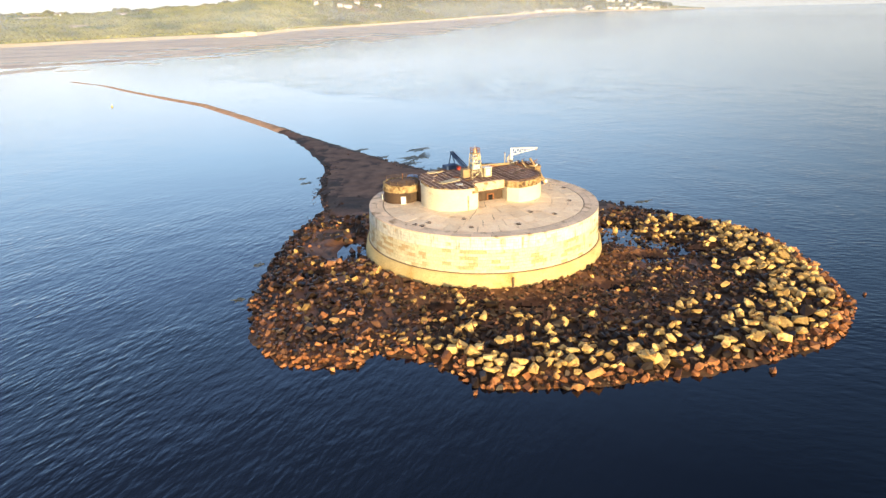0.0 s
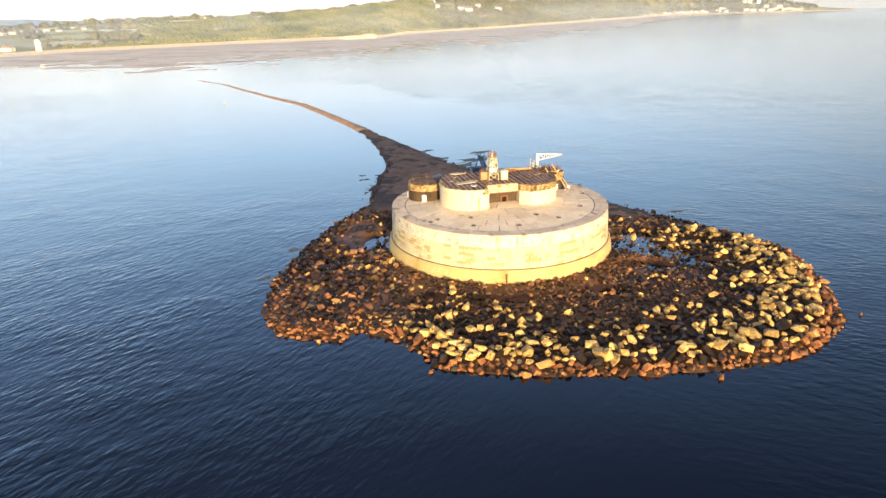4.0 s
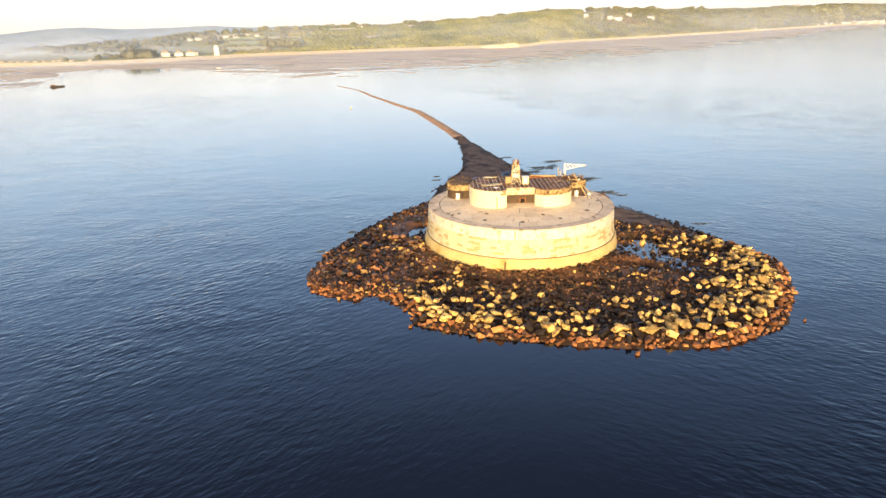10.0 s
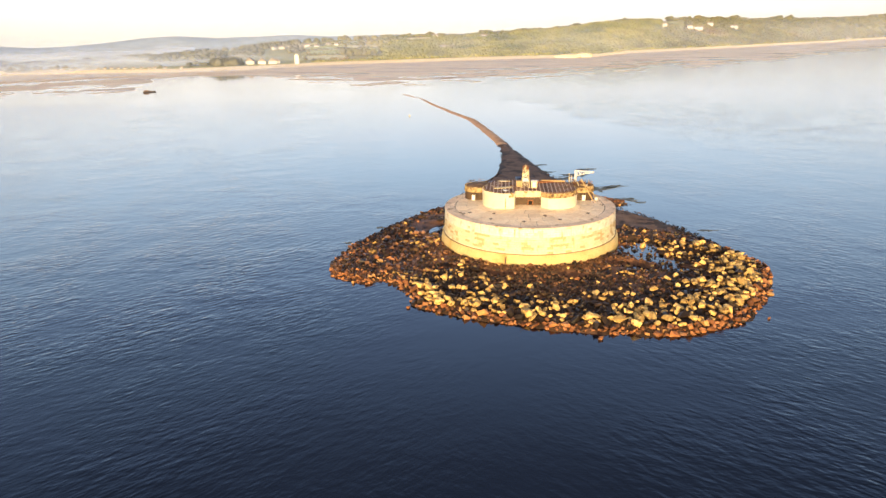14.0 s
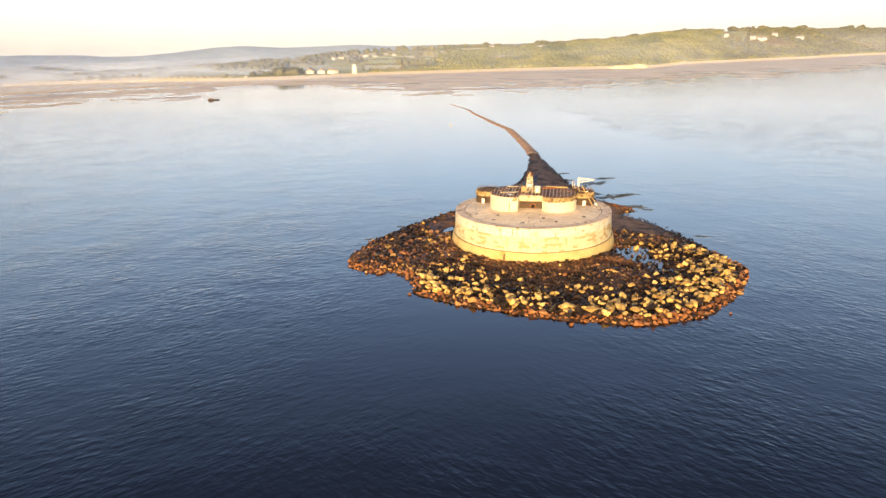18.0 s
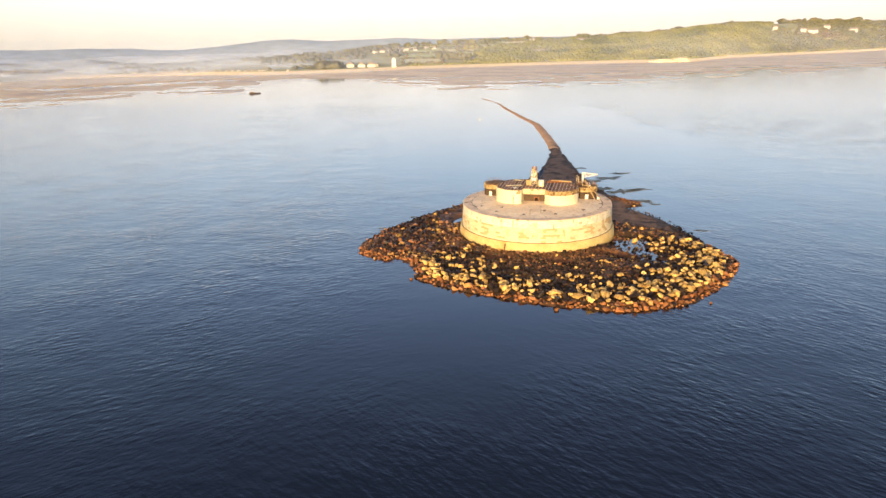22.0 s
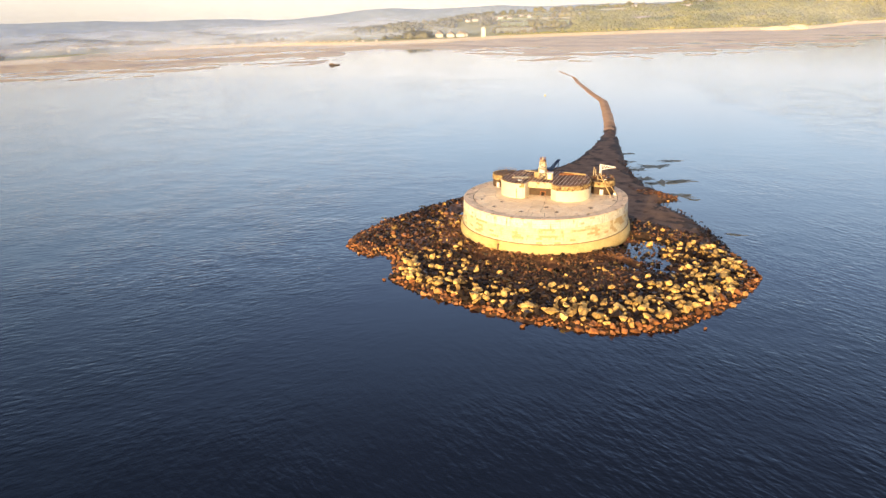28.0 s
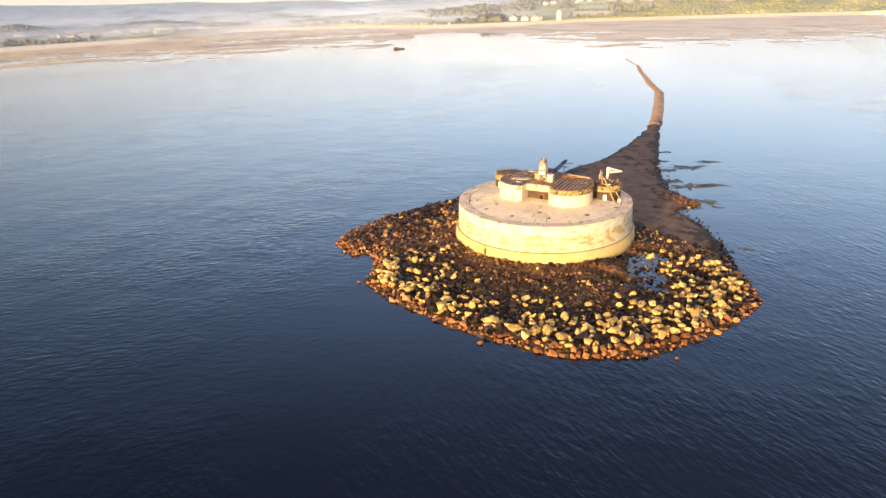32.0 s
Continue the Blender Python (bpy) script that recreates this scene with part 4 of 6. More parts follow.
LEVELS = (16.05, 17.6, 19.0, 20.2, 21.3)
for sx, sy in ((1, 1), (1, -1), (-1, -1), (-1, 1)):
    bm = bmesh.new()
    for a, b in zip(LEVELS, LEVELS[1:]):
        bar(bm, tp(sx, sy, a), tp(sx, sy, b), 0.13)
    part("leg", bm, M["cream"], tower)
SIDES = (((1, 1), (1, -1)), ((1, -1), (-1, -1)), ((-1, -1), (-1, 1)), ((-1, 1), (1, 1)))
for (a, b) in SIDES:
    for z0, z1 in zip(LEVELS, LEVELS[1:]):
        bm = bmesh.new()
        bar(bm, tp(*a, z0), tp(*b, z1), 0.075)
        bar(bm, tp(*b, z0), tp(*a, z1), 0.075)
        part("brace", bm, M["cream"], tower)
        bm = bmesh.new()
        bar(bm, tp(*a, z1), tp(*b, z1), 0.12)
        part("girt", bm, M["cream"], tower)
bm = bmesh.new()
x, y = TC + KN * 0.84
box(bm, x, y, 18.5, 1.6, 0.1, 1.15, KROT)
x, y = TC - KU * 0.78
box(bm, x, y, 18.5, 0.1, 1.6, 1.15, KROT)
part("panel", bm, M["blue"], tower, "pale blue board round the middle of the tower")
bm = bmesh.new()
box(bm, TC.x, TC.y, 21.35, 1.7, 1.7, 0.14, KROT)
platform = part("platform", bm, M["tan"], tower)
for sx, sy in ((1, 1), (1, -1), (-1, -1), (-1, 1)):
    p = TC + KU * (0.75 * sx) + KN * (0.75 * sy)
    bm = bmesh.new()
    rod(bm, (p.x, p.y, 21.4), (p.x, p.y, 22.55), 0.07, 6)
    part("post", bm, M["rust"], platform)
for (a, b) in SIDES:
    bm = bmesh.new()
    for z in (21.95, 22.5):
        p, q = TC + KU * (0.75 * a[0]) + KN * (0.75 * a[1]), TC + KU * (0.75 * b[0]) + KN * (0.75 * b[1])
        rod(bm, (p.x, p.y, z), (q.x, q.y, z), 0.055, 6)
    part("rail", bm, M["rust"], platform, "rusty rail round the lamp")
bm = bmesh.new()
bmesh.ops.create_uvsphere(bm, u_segments=12, v_segments=8, radius=0.3, matrix=Matrix.Translation((TC.x, TC.y, 22.3)) @ Matrix.Diagonal((1, 1, 0.9, 1)))
rod(bm, (TC.x, TC.y, 21.4), (TC.x, TC.y, 22.1), 0.2, 12)
rod(bm, (TC.x, TC.y, 22.6), (TC.x, TC.y, 22.95), 0.05, 6)
part("lantern", bm, M["cream"], platform, "weathered cream lantern", True)
bm = bmesh.new()
for k in range(7):
    z = 19.4 + k * 0.28
    x, y = TC + KU * (0.2 + 0.25 * ((k * 7) % 3 - 1)) + KN * 0.55
    box(bm, x, y, z, 0.5, 0.08, 0.22, KROT + 0.3 * (k % 3))
part("plates", bm, M["white"], tower, "loose white plates on the lattice")


def cabin(name, u, n, su, sn, h, mwall, mroof, label, panel=None):
    t = thing(name, label, "cabin")
    part("body", keep_box(u, n, ZR + 0.08 + h / 2, su, sn, h), M[mwall], t)
    body_roof = part("roof", keep_box(u, n, ZR + 0.08 + h + 0.06, su + 0.2, sn + 0.2, 0.12), M[mroof], t)
    if panel:
        part("door", keep_box(u, n + sn / 2 + 0.03, ZR + 0.1 + h * 0.5, su * 0.55, 0.06, h * 0.72), M[panel], t)
        leaf = [ob for ob in t.children if ob.name.startswith("door")][0]
        part("handle", keep_box(u + su * 0.2, n + sn / 2 + 0.09, ZR + 0.1 + h * 0.5, 0.08, 0.06, 0.2), M["rust"], leaf)
    return t


cabin("roof_cabin", 1.35, -4.4, 1.75, 1.5, 2.0, "cream", "white", "cream roof cabin with a pale door beside the tower", "white")
cabin("roof_locker", -3.0, -5.9, 1.8, 1.3, 1.7, "tan", "tan", "tan wooden locker beside the tower on the roof")

# ---------------------------------------------------------------- white davit crane
crane = thing("davit_crane", "white painted davit crane with a trussed jib", "crane")
ma, mb, tip = Vector((8.2, 17.7, 14.9)), Vector((8.2, 17.7, 18.85)), Vector((14.3, 16.5, 19.0))
bm = bmesh.new()
bar(bm, ma, mb, 0.55, 0.55)
part("mast", bm, M["white"], crane)
bm = bmesh.new()
box(bm, ma.x, ma.y, 15.05, 1.1, 1.1, 0.3)
part("base", bm, M["cream"], crane)
bm = bmesh.new()
bar(bm, mb + Vector((0, 0, -0.1)), tip, 0.26)
bar(bm, mb + Vector((0, 0, -1.75)), tip + Vector((-0.2, 0, -0.12)), 0.22)
part("jib", bm, M["white"], crane)
for k in range(5):
    f0, f1 = k / 5.6 + 0.06, (k + 0.5) / 5.6 + 0.06
    top = (mb + Vector((0, 0, -0.1))).lerp(tip, f1)
    low = (mb + Vector((0, 0, -1.75))).lerp(tip, f0)
    low2 = (mb + Vector((0, 0, -1.75))).lerp(tip, (k + 1) / 5.6 + 0.06)
    bm = bmesh.new()
    bar(bm, low, top, 0.13)
    bar(bm, top, low2, 0.13)
    part("lattice", bm, M["white"], crane)
bm = bmesh.new()
rod(bm, tip + Vector((-0.3, 0, -0.1)), tip + Vector((-0.3, 0, -0.5)), 0.12, 8)
part("sheave", bm, M["rust"], crane)

# posts beside the crane
for x, y, h in ((6.4, 16.6, 3.0), (7.3, 16.2, 2.6), (6.9, 15.6, 2.2)):
    t = thing("iron_post", "pale rusty iron post beside the crane", "post", "posts by the crane")
    bm = bmesh.new()
    rod(bm, (x, y, 14.6), (x + 0.1, y, 14.9 + h), 0.09, 8)
    part("shaft", bm, M["cream"], t)
    bm = bmesh.new()
    box(bm, x + 0.1, y, 14.9 + h, 0.4, 0.1, 0.1, 0.4)
    part("cap", bm, M["rust"], t)

# navy boom lying over the rear of the roof
boom = thing("derrick_boom", "dark navy lattice derrick boom leaning up behind the roof", "boom")
p0, p1 = Vector((-3.5, 6.4, 16.6)), Vector((-6.5, 15.6, 18.6))
off = Vector((0.3, 0.1, 0.0))
for s in (-1, 1):
    for dz in (0, 0.75):
        bm = bmesh.new()
        bar(bm, p0 + off * s + Vector((0, 0, dz)), p1 + off * s + Vector((0, 0, dz * 0.4)), 0.16)
        part("chord", bm, M["navy"], boom)
for k in range(8):
    f, g = k / 8, (k + 1) / 8
    bm = bmesh.new()
    for s in (-1, 1):
        bar(bm, p0.lerp(p1, f) + off * s, p0.lerp(p1, g) + off * s + Vector((0, 0, 0.7 - 0.4 * g)), 0.09)
    bar(bm, p0.lerp(p1, g) + off, p0.lerp(p1, g) - off, 0.09)
    part("lacing", bm, M["navy"], boom)
bm = bmesh.new()
bar(bm, (-6.5, 15.6, 18.7), (-7.2, 13.2, 16.0), 0.2)
bar(bm, (-6.5, 15.6, 18.7), (-5.6, 13.6, 16.0), 0.2)
part("strut", bm, M["navy"], boom)
bm = bmesh.new()
box(bm, -6.8, 9.6, 16.5, 3.2, 2.2, 0.9, 0.5)
winch = part("winch", bm, M["navy"], boom, "dark winch housing")

# rusty girders on the rear of the roof
for a, b, m in (((-0.7, 8.4, 16.25), (6.2, 12.0, 16.25), "rust"), ((0.2, 9.3, 16.55), (7.0, 11.4, 16.5), "tan"), ((-0.2, 7.4, 16.2), (4.2, 10.9, 16.2), "rust")):
    t = thing("girder", "rusty iron girder lying on the roof", "girder", "girders on the roof")
    a, b = Vector(a), Vector(b)
    d = (b - a).normalized()
    bm = bmesh.new()
    bar(bm, a, b, 0.10, 0.4)
    part("web", bm, M[m], t)
    for dz in (-0.2, 0.2):
        bm = bmesh.new()
        bar(bm, a + Vector((0, 0, dz)), b + Vector((0, 0, dz)), 0.36, 0.08)
        part("flange", bm, M[m], t)
# timbers leaning on the east gun room
for a, b, w in (((11.9, 11.7, 17.6), (15.9, 12.3, 10.8), 0.42), ((13.0, 13.6, 15.6), (16.6, 14.6, 10.8), 0.3), ((11.6, 11.4, 15.9), (14.6, 12.2, 15.3), 0.28)):
    t = tagged(part("timber", bmesh.new(), M["tan"]), "weathered orange-brown timber leaning on the gun room", "timber", "leaning timbers")
    bm = bmesh.new()
    bar(bm, a, b, w, w * 0.8)
    bmesh.ops.bevel(bm, geom=bm.edges[:], offset=0.03, segments=1, affect="EDGES")
    bm.to_mesh(t.data)
    bm.free()
# a bundle of rusty rods and plates on the east gun room
rng = random.Random(8)
scrap = thing("scrap_heap", "heap of rusty rods and plates on the gun room roof", "scrap")
for k in range(40):
    x, y = ce[0] + rng.uniform(-2.6, 2.6), ce[1] + rng.uniform(-2.6, 2.6)
    a = rng.uniform(0, 6.28)
    l = rng.uniform(0.6, 1.8)
    bm = bmesh.new()
    bar(bm, (x, y, 15.3 + rng.uniform(0, 0.5)), (x + l * math.cos(a), y + l * math.sin(a), 15.4 + rng.uniform(0, 0.9)), rng.uniform(0.08, 0.28))
    part("rod" if k % 3 else "plate", bm, M[("rust", "tan", "rust", "earth", "cream", "rust", "white", "navy")[k % 8]], scrap)
# pale cabinet and white drum by the timbers
t = thing("equipment_case", "small white equipment case beside the timbers", "case")
bm = bmesh.new()
box(bm, 16.0, 14.1, 11.3, 0.8, 0.65, 0.8, 0.5)
bmesh.ops.bevel(bm, geom=bm.edges[:], offset=0.06, segments=1, affect="EDGES")
part("body", bm, M["white"], t)
bm = bmesh.new()
box(bm, 16.0, 14.1, 11.74, 0.88, 0.72, 0.08, 0.5)
part("lid", bm, M["cream"], t)


def patch(cx, cy, r, aspect, rot, seed, z, thick, material, name, label):
    """A torn sheet lying flat, with an uneven outline."""
    pts = []
    for k in range(22):
        a = 2 * math.pi * k / 22
        q = r * (1 + 0.9 * noise.fractal(Vector((math.cos(a) * 1.7, math.sin(a) * 1.7, seed)), 1.0, 2.0, 3))
        x, y = q * math.cos(a), q * aspect * math.sin(a)
        pts.append((cx + x * math.cos(rot) - y * math.sin(rot), cy + x * math.sin(rot) + y * math.cos(rot)))
    bm = bmesh.new()
    prism(bm, pts, z, z + thick)
    return tagged(part(name, bm, material), label, "debris", "debris on the roof")


patch(-6.9, -2.6, 2.4, 0.42, 0.75, 1.0, ZR + 0.12, 0.12, M["cream"], "torn_sheet", "torn cream sheet lying on the roof boards")
patch(-8.4, -4.2, 0.9, 0.6, 0.3, 6.0, ZR + 0.12, 0.15, M["cream"], "torn_sheet", "scrap of cream sheet on the roof boards")
patch(-10.6, 5.6, 1.6, 0.4, 0.3, 2.0, ZR + 0.12, 0.15, M["fascia"], "torn_sheet", "crumpled pale sheet at the roof edge")
patch(-5.2, -5.6, 0.7, 0.7, 0.2, 3.0, ZR + 0.12, 0.12, M["white"], "torn_sheet", "small white scrap on the roof boards")
patch(7.6, 3.4, 1.1, 0.4, 1.3, 4.0, ZR + 0.12, 0.08, M["earth"], "rubbish", "scatter of brown rubbish on the turret roof")
patch(9.4, 5.4, 0.9, 0.5, 0.6, 5.0, ZR + 0.12, 0.08, M["earth"], "rubbish", "scatter of brown rubbish on the turret roof")

# iron fittings let into the deck
for k, (x, y, r) in enumerate(((-3.5, -18.9, 0.1), (5.8, -17.7, 0.3), (13.7, -11.7, 0.7), (18.5, -2.3, 1.3), (19.2, 8.5, 1.9), (-14.3, -16.1, -0.5), (-11.6, -15.4, -0.4), (-4.7, -14.0, 0.0), (-12.9, -17.0, -0.4), (9.0, -10.5, 0.4))):
    t = thing("deck_fitting", "rusty iron ring bolt and plate let into the deck", "deck fitting", "fittings on the deck", at=(0, 0, 0.042 * (21.7 - math.hypot(x, y)) + 0.25))
    bm = bmesh.new()
    box(bm, x, y, 10.735, 1.3, 0.8, 0.09, r)
    plate = part("plate", bm, M["ring"], t)
    bm = bmesh.new()
    for s in (-1, 1):
        bar(bm, (x + s * 0.35 * math.cos(r), y + s * 0.35 * math.sin(r), 10.78), (x + s * 0.15 * math.cos(r), y + s * 0.15 * math.sin(r), 10.86), 0.1)
    bar(bm, (x - 0.2 * math.cos(r), y - 0.2 * math.sin(r), 10.85), (x + 0.2 * math.cos(r), y + 0.2 * math.sin(r), 10.86), 0.1)
    part("ring_bolt", bm, M["earth"], plate)
    bm = bmesh.new()
    box(bm, x + 0.5 * math.sin(r), y - 0.5 * math.cos(r), 10.75, 0.9, 0.25, 0.13, r)
    part("slot", bm, M["dark"], plate)

# crumpled tarpaulin under the leaning timbers
def cloth(cx, cy, z, rx, ry, seed):
    bm = bmesh.new()
    bmesh.ops.create_grid(bm, x_segments=12, y_segments=10, size=1.0)
    for v in bm.verts:
        x, y = v.co.x * rx, v.co.y * ry
        e = 1 + 0.25 * noise.noise(Vector((x, y, seed)))
        h = 0.12 + 0.35 * abs(noise.fractal(Vector((x * 1.3, y * 1.3, seed + 3)), 1.0, 2.0, 3)) * (1.1 - v.co.length * 0.6)
        v.co = Vector((cx + x * e, cy + y * e, z + h))
    low = bmesh.ops.extrude_face_region(bm, geom=bm.faces[:])
    for v in [g for g in low["geom"] if isinstance(g, bmesh.types.BMVert)]:
        v.co.z -= 0.05
    bmesh.ops.recalc_face_normals(bm, faces=bm.faces)
    return bm


tagged(part("tarpaulin", cloth(14.7, 12.9, 10.98, 1.3, 0.9, 1.0), M["tarp"], smooth=True), "crumpled dark purple tarpaulin on the deck below the timbers", "tarpaulin")
tagged(part("tarpaulin", cloth(14.4, 14.6, 11.0, 0.9, 0.8, 5.0), M["navy"], smooth=True), "crumpled navy tarpaulin beside the gun room", "tarpaulin")
# litter by the timbers
rl = random.Random(12)
for k in range(12):
    x, y = rl.gauss(17.0, 1.2), rl.gauss(11.6, 1.6)
    if math.hypot(x, y) > 21.4:
        continue
    bm = bmesh.new()
    box(bm, x, y, 11.0 + 0.042 * (21.7 - math.hypot(x, y)) + 0.03, rl.uniform(0.25, 0.6), rl.uniform(0.15, 0.35), 0.08, rl.uniform(0, 3))
    bmesh.ops.bevel(bm, geom=bm.edges[:], offset=0.02, segments=1, affect="EDGES")
    tagged(part("scrap_piece", bm, M[("white", "cream", "tan", "rust")[k % 4]]), ("pale", "cream", "brown wooden", "rusty")[k % 4] + " scrap lying on the deck by the timbers", "scrap", "scraps on the deck")
# covered tank on the deck behind the keep
tank = thing("water_tank", "dark blue water tank under a sagging cover behind the keep", "tank")
bm = bmesh.new()
rod(bm, (-15.6, 7.6, 10.9), (-15.6, 7.6, 14.9), 1.35, 20)
part("body", bm, M["navy"], tank)
bm = bmesh.new()
lathe(bm, [(0.05, 15.35), (0.8, 15.25), (1.3, 15.05), (1.48, 14.85), (1.46, 14.5)], 20)
for v in bm.verts:
    v.co += Vector((-15.6, 7.6, 0.10 * noise.noise(v.co * 1.2)))
part("cover", bm, M["tarp_blue"], tank, "faded blue cover tied over the tank", True)
for dz in (12.0, 13.6):
    bm = bmesh.new()
    lathe(bm, [(1.36, dz), (1.42, dz), (1.42, dz + 0.1), (1.36, dz + 0.1)], 20)
    bmesh.ops.translate(bm, verts=bm.verts, vec=(-15.6, 7.6, 0))
    part("hoop", bm, M["rust"], tank)
# a short white post by the west gun room
t = thing("marker_post", "short white post on the deck beside the gun room", "post")
bm = bmesh.new()
rod(bm, (-22.3, 2.2, 10.7), (-22.3, 2.2, 12.2), 0.16, 10)
part("shaft", bm, M["white"], t)
bm = bmesh.new()
rod(bm, (-22.3, 2.2, 12.2), (-22.3, 2.2, 12.3), 0.22, 10)
part("cap", bm, M["cream"], t)
# clutter fixed to the head of the lattice tower
for k, (su, sn, z, sz, mname) in enumerate(((0.55, 0.6, 20.5, 0.55, "cream"), (-0.6, 0.55, 19.9, 0.7, "white"), (0.1, 0.72, 20.9, 0.45, "tan"), (-0.3, 0.7, 21.8, 0.5, "cream"), (0.6, -0.3, 21.75, 0.6, "rust"))):
    x, y = TC + KU * su + KN * sn
    bm = bmesh.new()
    box(bm, x, y, z, 0.5, 0.35, sz, KROT + 0.25 * k)
    bmesh.ops.bevel(bm, geom=bm.edges[:], offset=0.04, segments=1, affect="EDGES")
    part("fixture", bm, M[mname], tower, "weathered box fixed to the tower head")
# small red box beside the winch
redbox = thing("red_box", "small red metal box beside the winch on the roof", "box")
bm = bmesh.new()
box(bm, -5.0, 8.0, ZR + 0.5, 0.8, 0.6, 0.85, 0.4)
bmesh.ops.bevel(bm, geom=bm.edges[:], offset=0.04, segments=1, affect="EDGES")
part("body", bm, M["red"], redbox)
bm = bmesh.new()
box(bm, -5.0, 8.0, ZR + 0.96, 0.88, 0.68, 0.07, 0.4)
part("lid", bm, M["rust"], redbox)
# dark upright streak on the plinth
bm = bmesh.new()
box(bm, 4.04, -25.95, 2.0, 0.35, 0.5, 2.2, radians(8.9))
part("drain_slot", bm, M["earth"], fort, "dark brown upright streak on the plinth")
# loose planks and small rubbish on the boards
for k in range(46):
    u, n = rl.uniform(-11.5, 11.5), rl.uniform(-13, 1.0)
    if not (math.hypot(u - LT[0], n - LT[1]) < 6.4 or math.hypot(u - RTU[0], n - RTU[1]) < 6.2):
        continue
    bm = keep_box(u, n, ZR + 0.14, rl.choice((0.2, 0.3, 0.5, 0.9)), rl.uniform(0.12, 0.3), 0.08)
    if k % 3 == 0:
        tagged(part("loose_plank", bm, M["seam"]), "pale broken plank lying on the roof boards", "plank", "debris on the roof")
    else:
        tagged(part("rubble_piece", bm, M[("earth", "crumble", "rust")[k % 3]]), "small brown rubble piece on the roof boards", "rubble", "debris on the roof")

# ---------------------------------------------------------------- rocks
def hull(seed, blocky, bevel, extra=2):
    """An angular rock of about unit size."""
    r = random.Random(seed)
    bm = bmesh.new()
    pts = []
    for sx in (-1, 1):
        for sy in (-1, 1):
            for sz in (-1, 1):
                pts.append(Vector((sx * r.uniform(blocky, 1), sy * r.uniform(blocky, 1), sz * r.uniform(blocky, 1))) * 0.5)
    if extra > 2:
        # worn corners: pull the far ones in, and cut one side at a slant
        cut = Vector((r.gauss(0, 1), r.gauss(0, 1), r.gauss(0, 0.6))).normalized()
        pts = [p * min(1.0, r.uniform(0.52, 0.72) / p.length) for p in pts]
        pts = [p - cut * max(0.0, p.dot(cut) - 0.26) * 0.9 for p in pts]
    for _ in range(extra):
        v = Vector((r.gauss(0, 1), r.gauss(0, 1), r.gauss(0, 1))).normalized() * r.uniform(0.45, 0.66)
        pts.append(v)
    for p in pts:
        bm.verts.new(p)
    res = bmesh.ops.convex_hull(bm, input=bm.verts)
    bmesh.ops.delete(bm, geom=list({g for g in res["geom_interior"] + res["geom_unused"] if isinstance(g, bmesh.types.BMVert)}), context="VERTS")
    bmesh.ops.dissolve_limit(bm, angle_limit=radians(12), verts=bm.verts, edges=bm.edges)
    if bevel:
        bmesh.ops.bevel(bm, geom=bm.edges[:], offset=bevel, segments=1, affect="EDGES")
    bmesh.ops.triangulate(bm, faces=bm.faces)
    bmesh.ops.recalc_face_normals(bm, faces=bm.faces)
    return bm


ROCKS = []
for s in range(12):
    bm = hull(100 + s, 0.35, 0.0)
    bm.verts.index_update()
    ROCKS.append((np.array([v.co[:] for v in bm.verts]), np.array([[v.index for v in f.verts] for f in bm.faces])))
    bm.free()
BIG = [mesh_of(hull(200 + s, 0.30, 0.03, 5), "boulder") for s in range(22)]
for me in BIG:
    me.materials.append(M["boulder"])

rng = random.Random(11)
cells = {}


def free(x, y, r):
    i, j = int(x // 3), int(y // 3)
    for a in range(i - 1, i + 2):
        for b in range(j - 1, j + 2):
            for (px, py, pr) in cells.get((a, b), ()):
                if (px - x) ** 2 + (py - y) ** 2 < ((pr + r) * 0.42) ** 2:
                    return False
    cells.setdefault((i, j), []).append((x, y, r))
    return True


def candidates(n):
    xs = np.array([rng.uniform(-50, 70) for _ in range(n)])
    ys = np.array([rng.uniform(-62, 100) for _ in range(n)])
    return list(zip(xs, ys, inside_distance(xs, ys), ground_height(xs, ys)))


def in_pool(x, y, grow=0.95):
    return any(math.hypot((x - a) / rx, (y - b) / ry) < grow for a, b, rx, ry in POOLS)


def bare(x, y):
    """Stretches of open mud and shingle with few stones."""
    return math.hypot((x + 34.5) / 6.5, (y - 3) / 10) < 1 or (y > 26 and x > -38 and y > 30 - 0.3 * x)


def clump(x, y, k=0.12, seed=0.0):
    return noise.fractal(Vector((x * k, y * k, seed)), 1.0, 2.0, 3)


big_rocks, lists = [], {"orange": [], "brown": [], "dark": [], "pale": []}
# the ring of large granite boulders along the south and east
for x, y, d, z in candidates(30000):
    if d < 1.6 or d > 22:
        continue
    ang = math.degrees(math.atan2(y, x))
    if not -102 < ang < 20 - 0.9 * max(0, 40 - x) or in_pool(x, y) or math.hypot(x, y) < 29:
        continue
    if d > 8 and rng.random() < (d - 8) / 17 + 0.5 * clump(x, y, 0.16, 2.0):
        continue
    s = rng.choice((0.95, 1.15, 1.3, 1.5, 1.7, 1.9)) * rng.uniform(0.88, 1.12) * ((1.12 if d < 7 else 1.02) if d < 9 else 0.85)
    if free(x, y, s * 1.03):
        tone = rng.random() + 0.35 * clump(x, y, 0.2, 5.0)
        if d < 2.5 and tone < 0.85:
            lists["orange"].append((x, y, z, s * 0.92))
        elif tone < ((0.64 if d < 12 else 0.40) if ang > -48 else (0.68 if d < 6.5 else (0.31 if d < 10 else 0.17))):
            big_rocks.append((x, y, z + 0.25 * smoothstep(3, 7, d), s))
        else:
            lists["dark"].append((x, y, z, s))
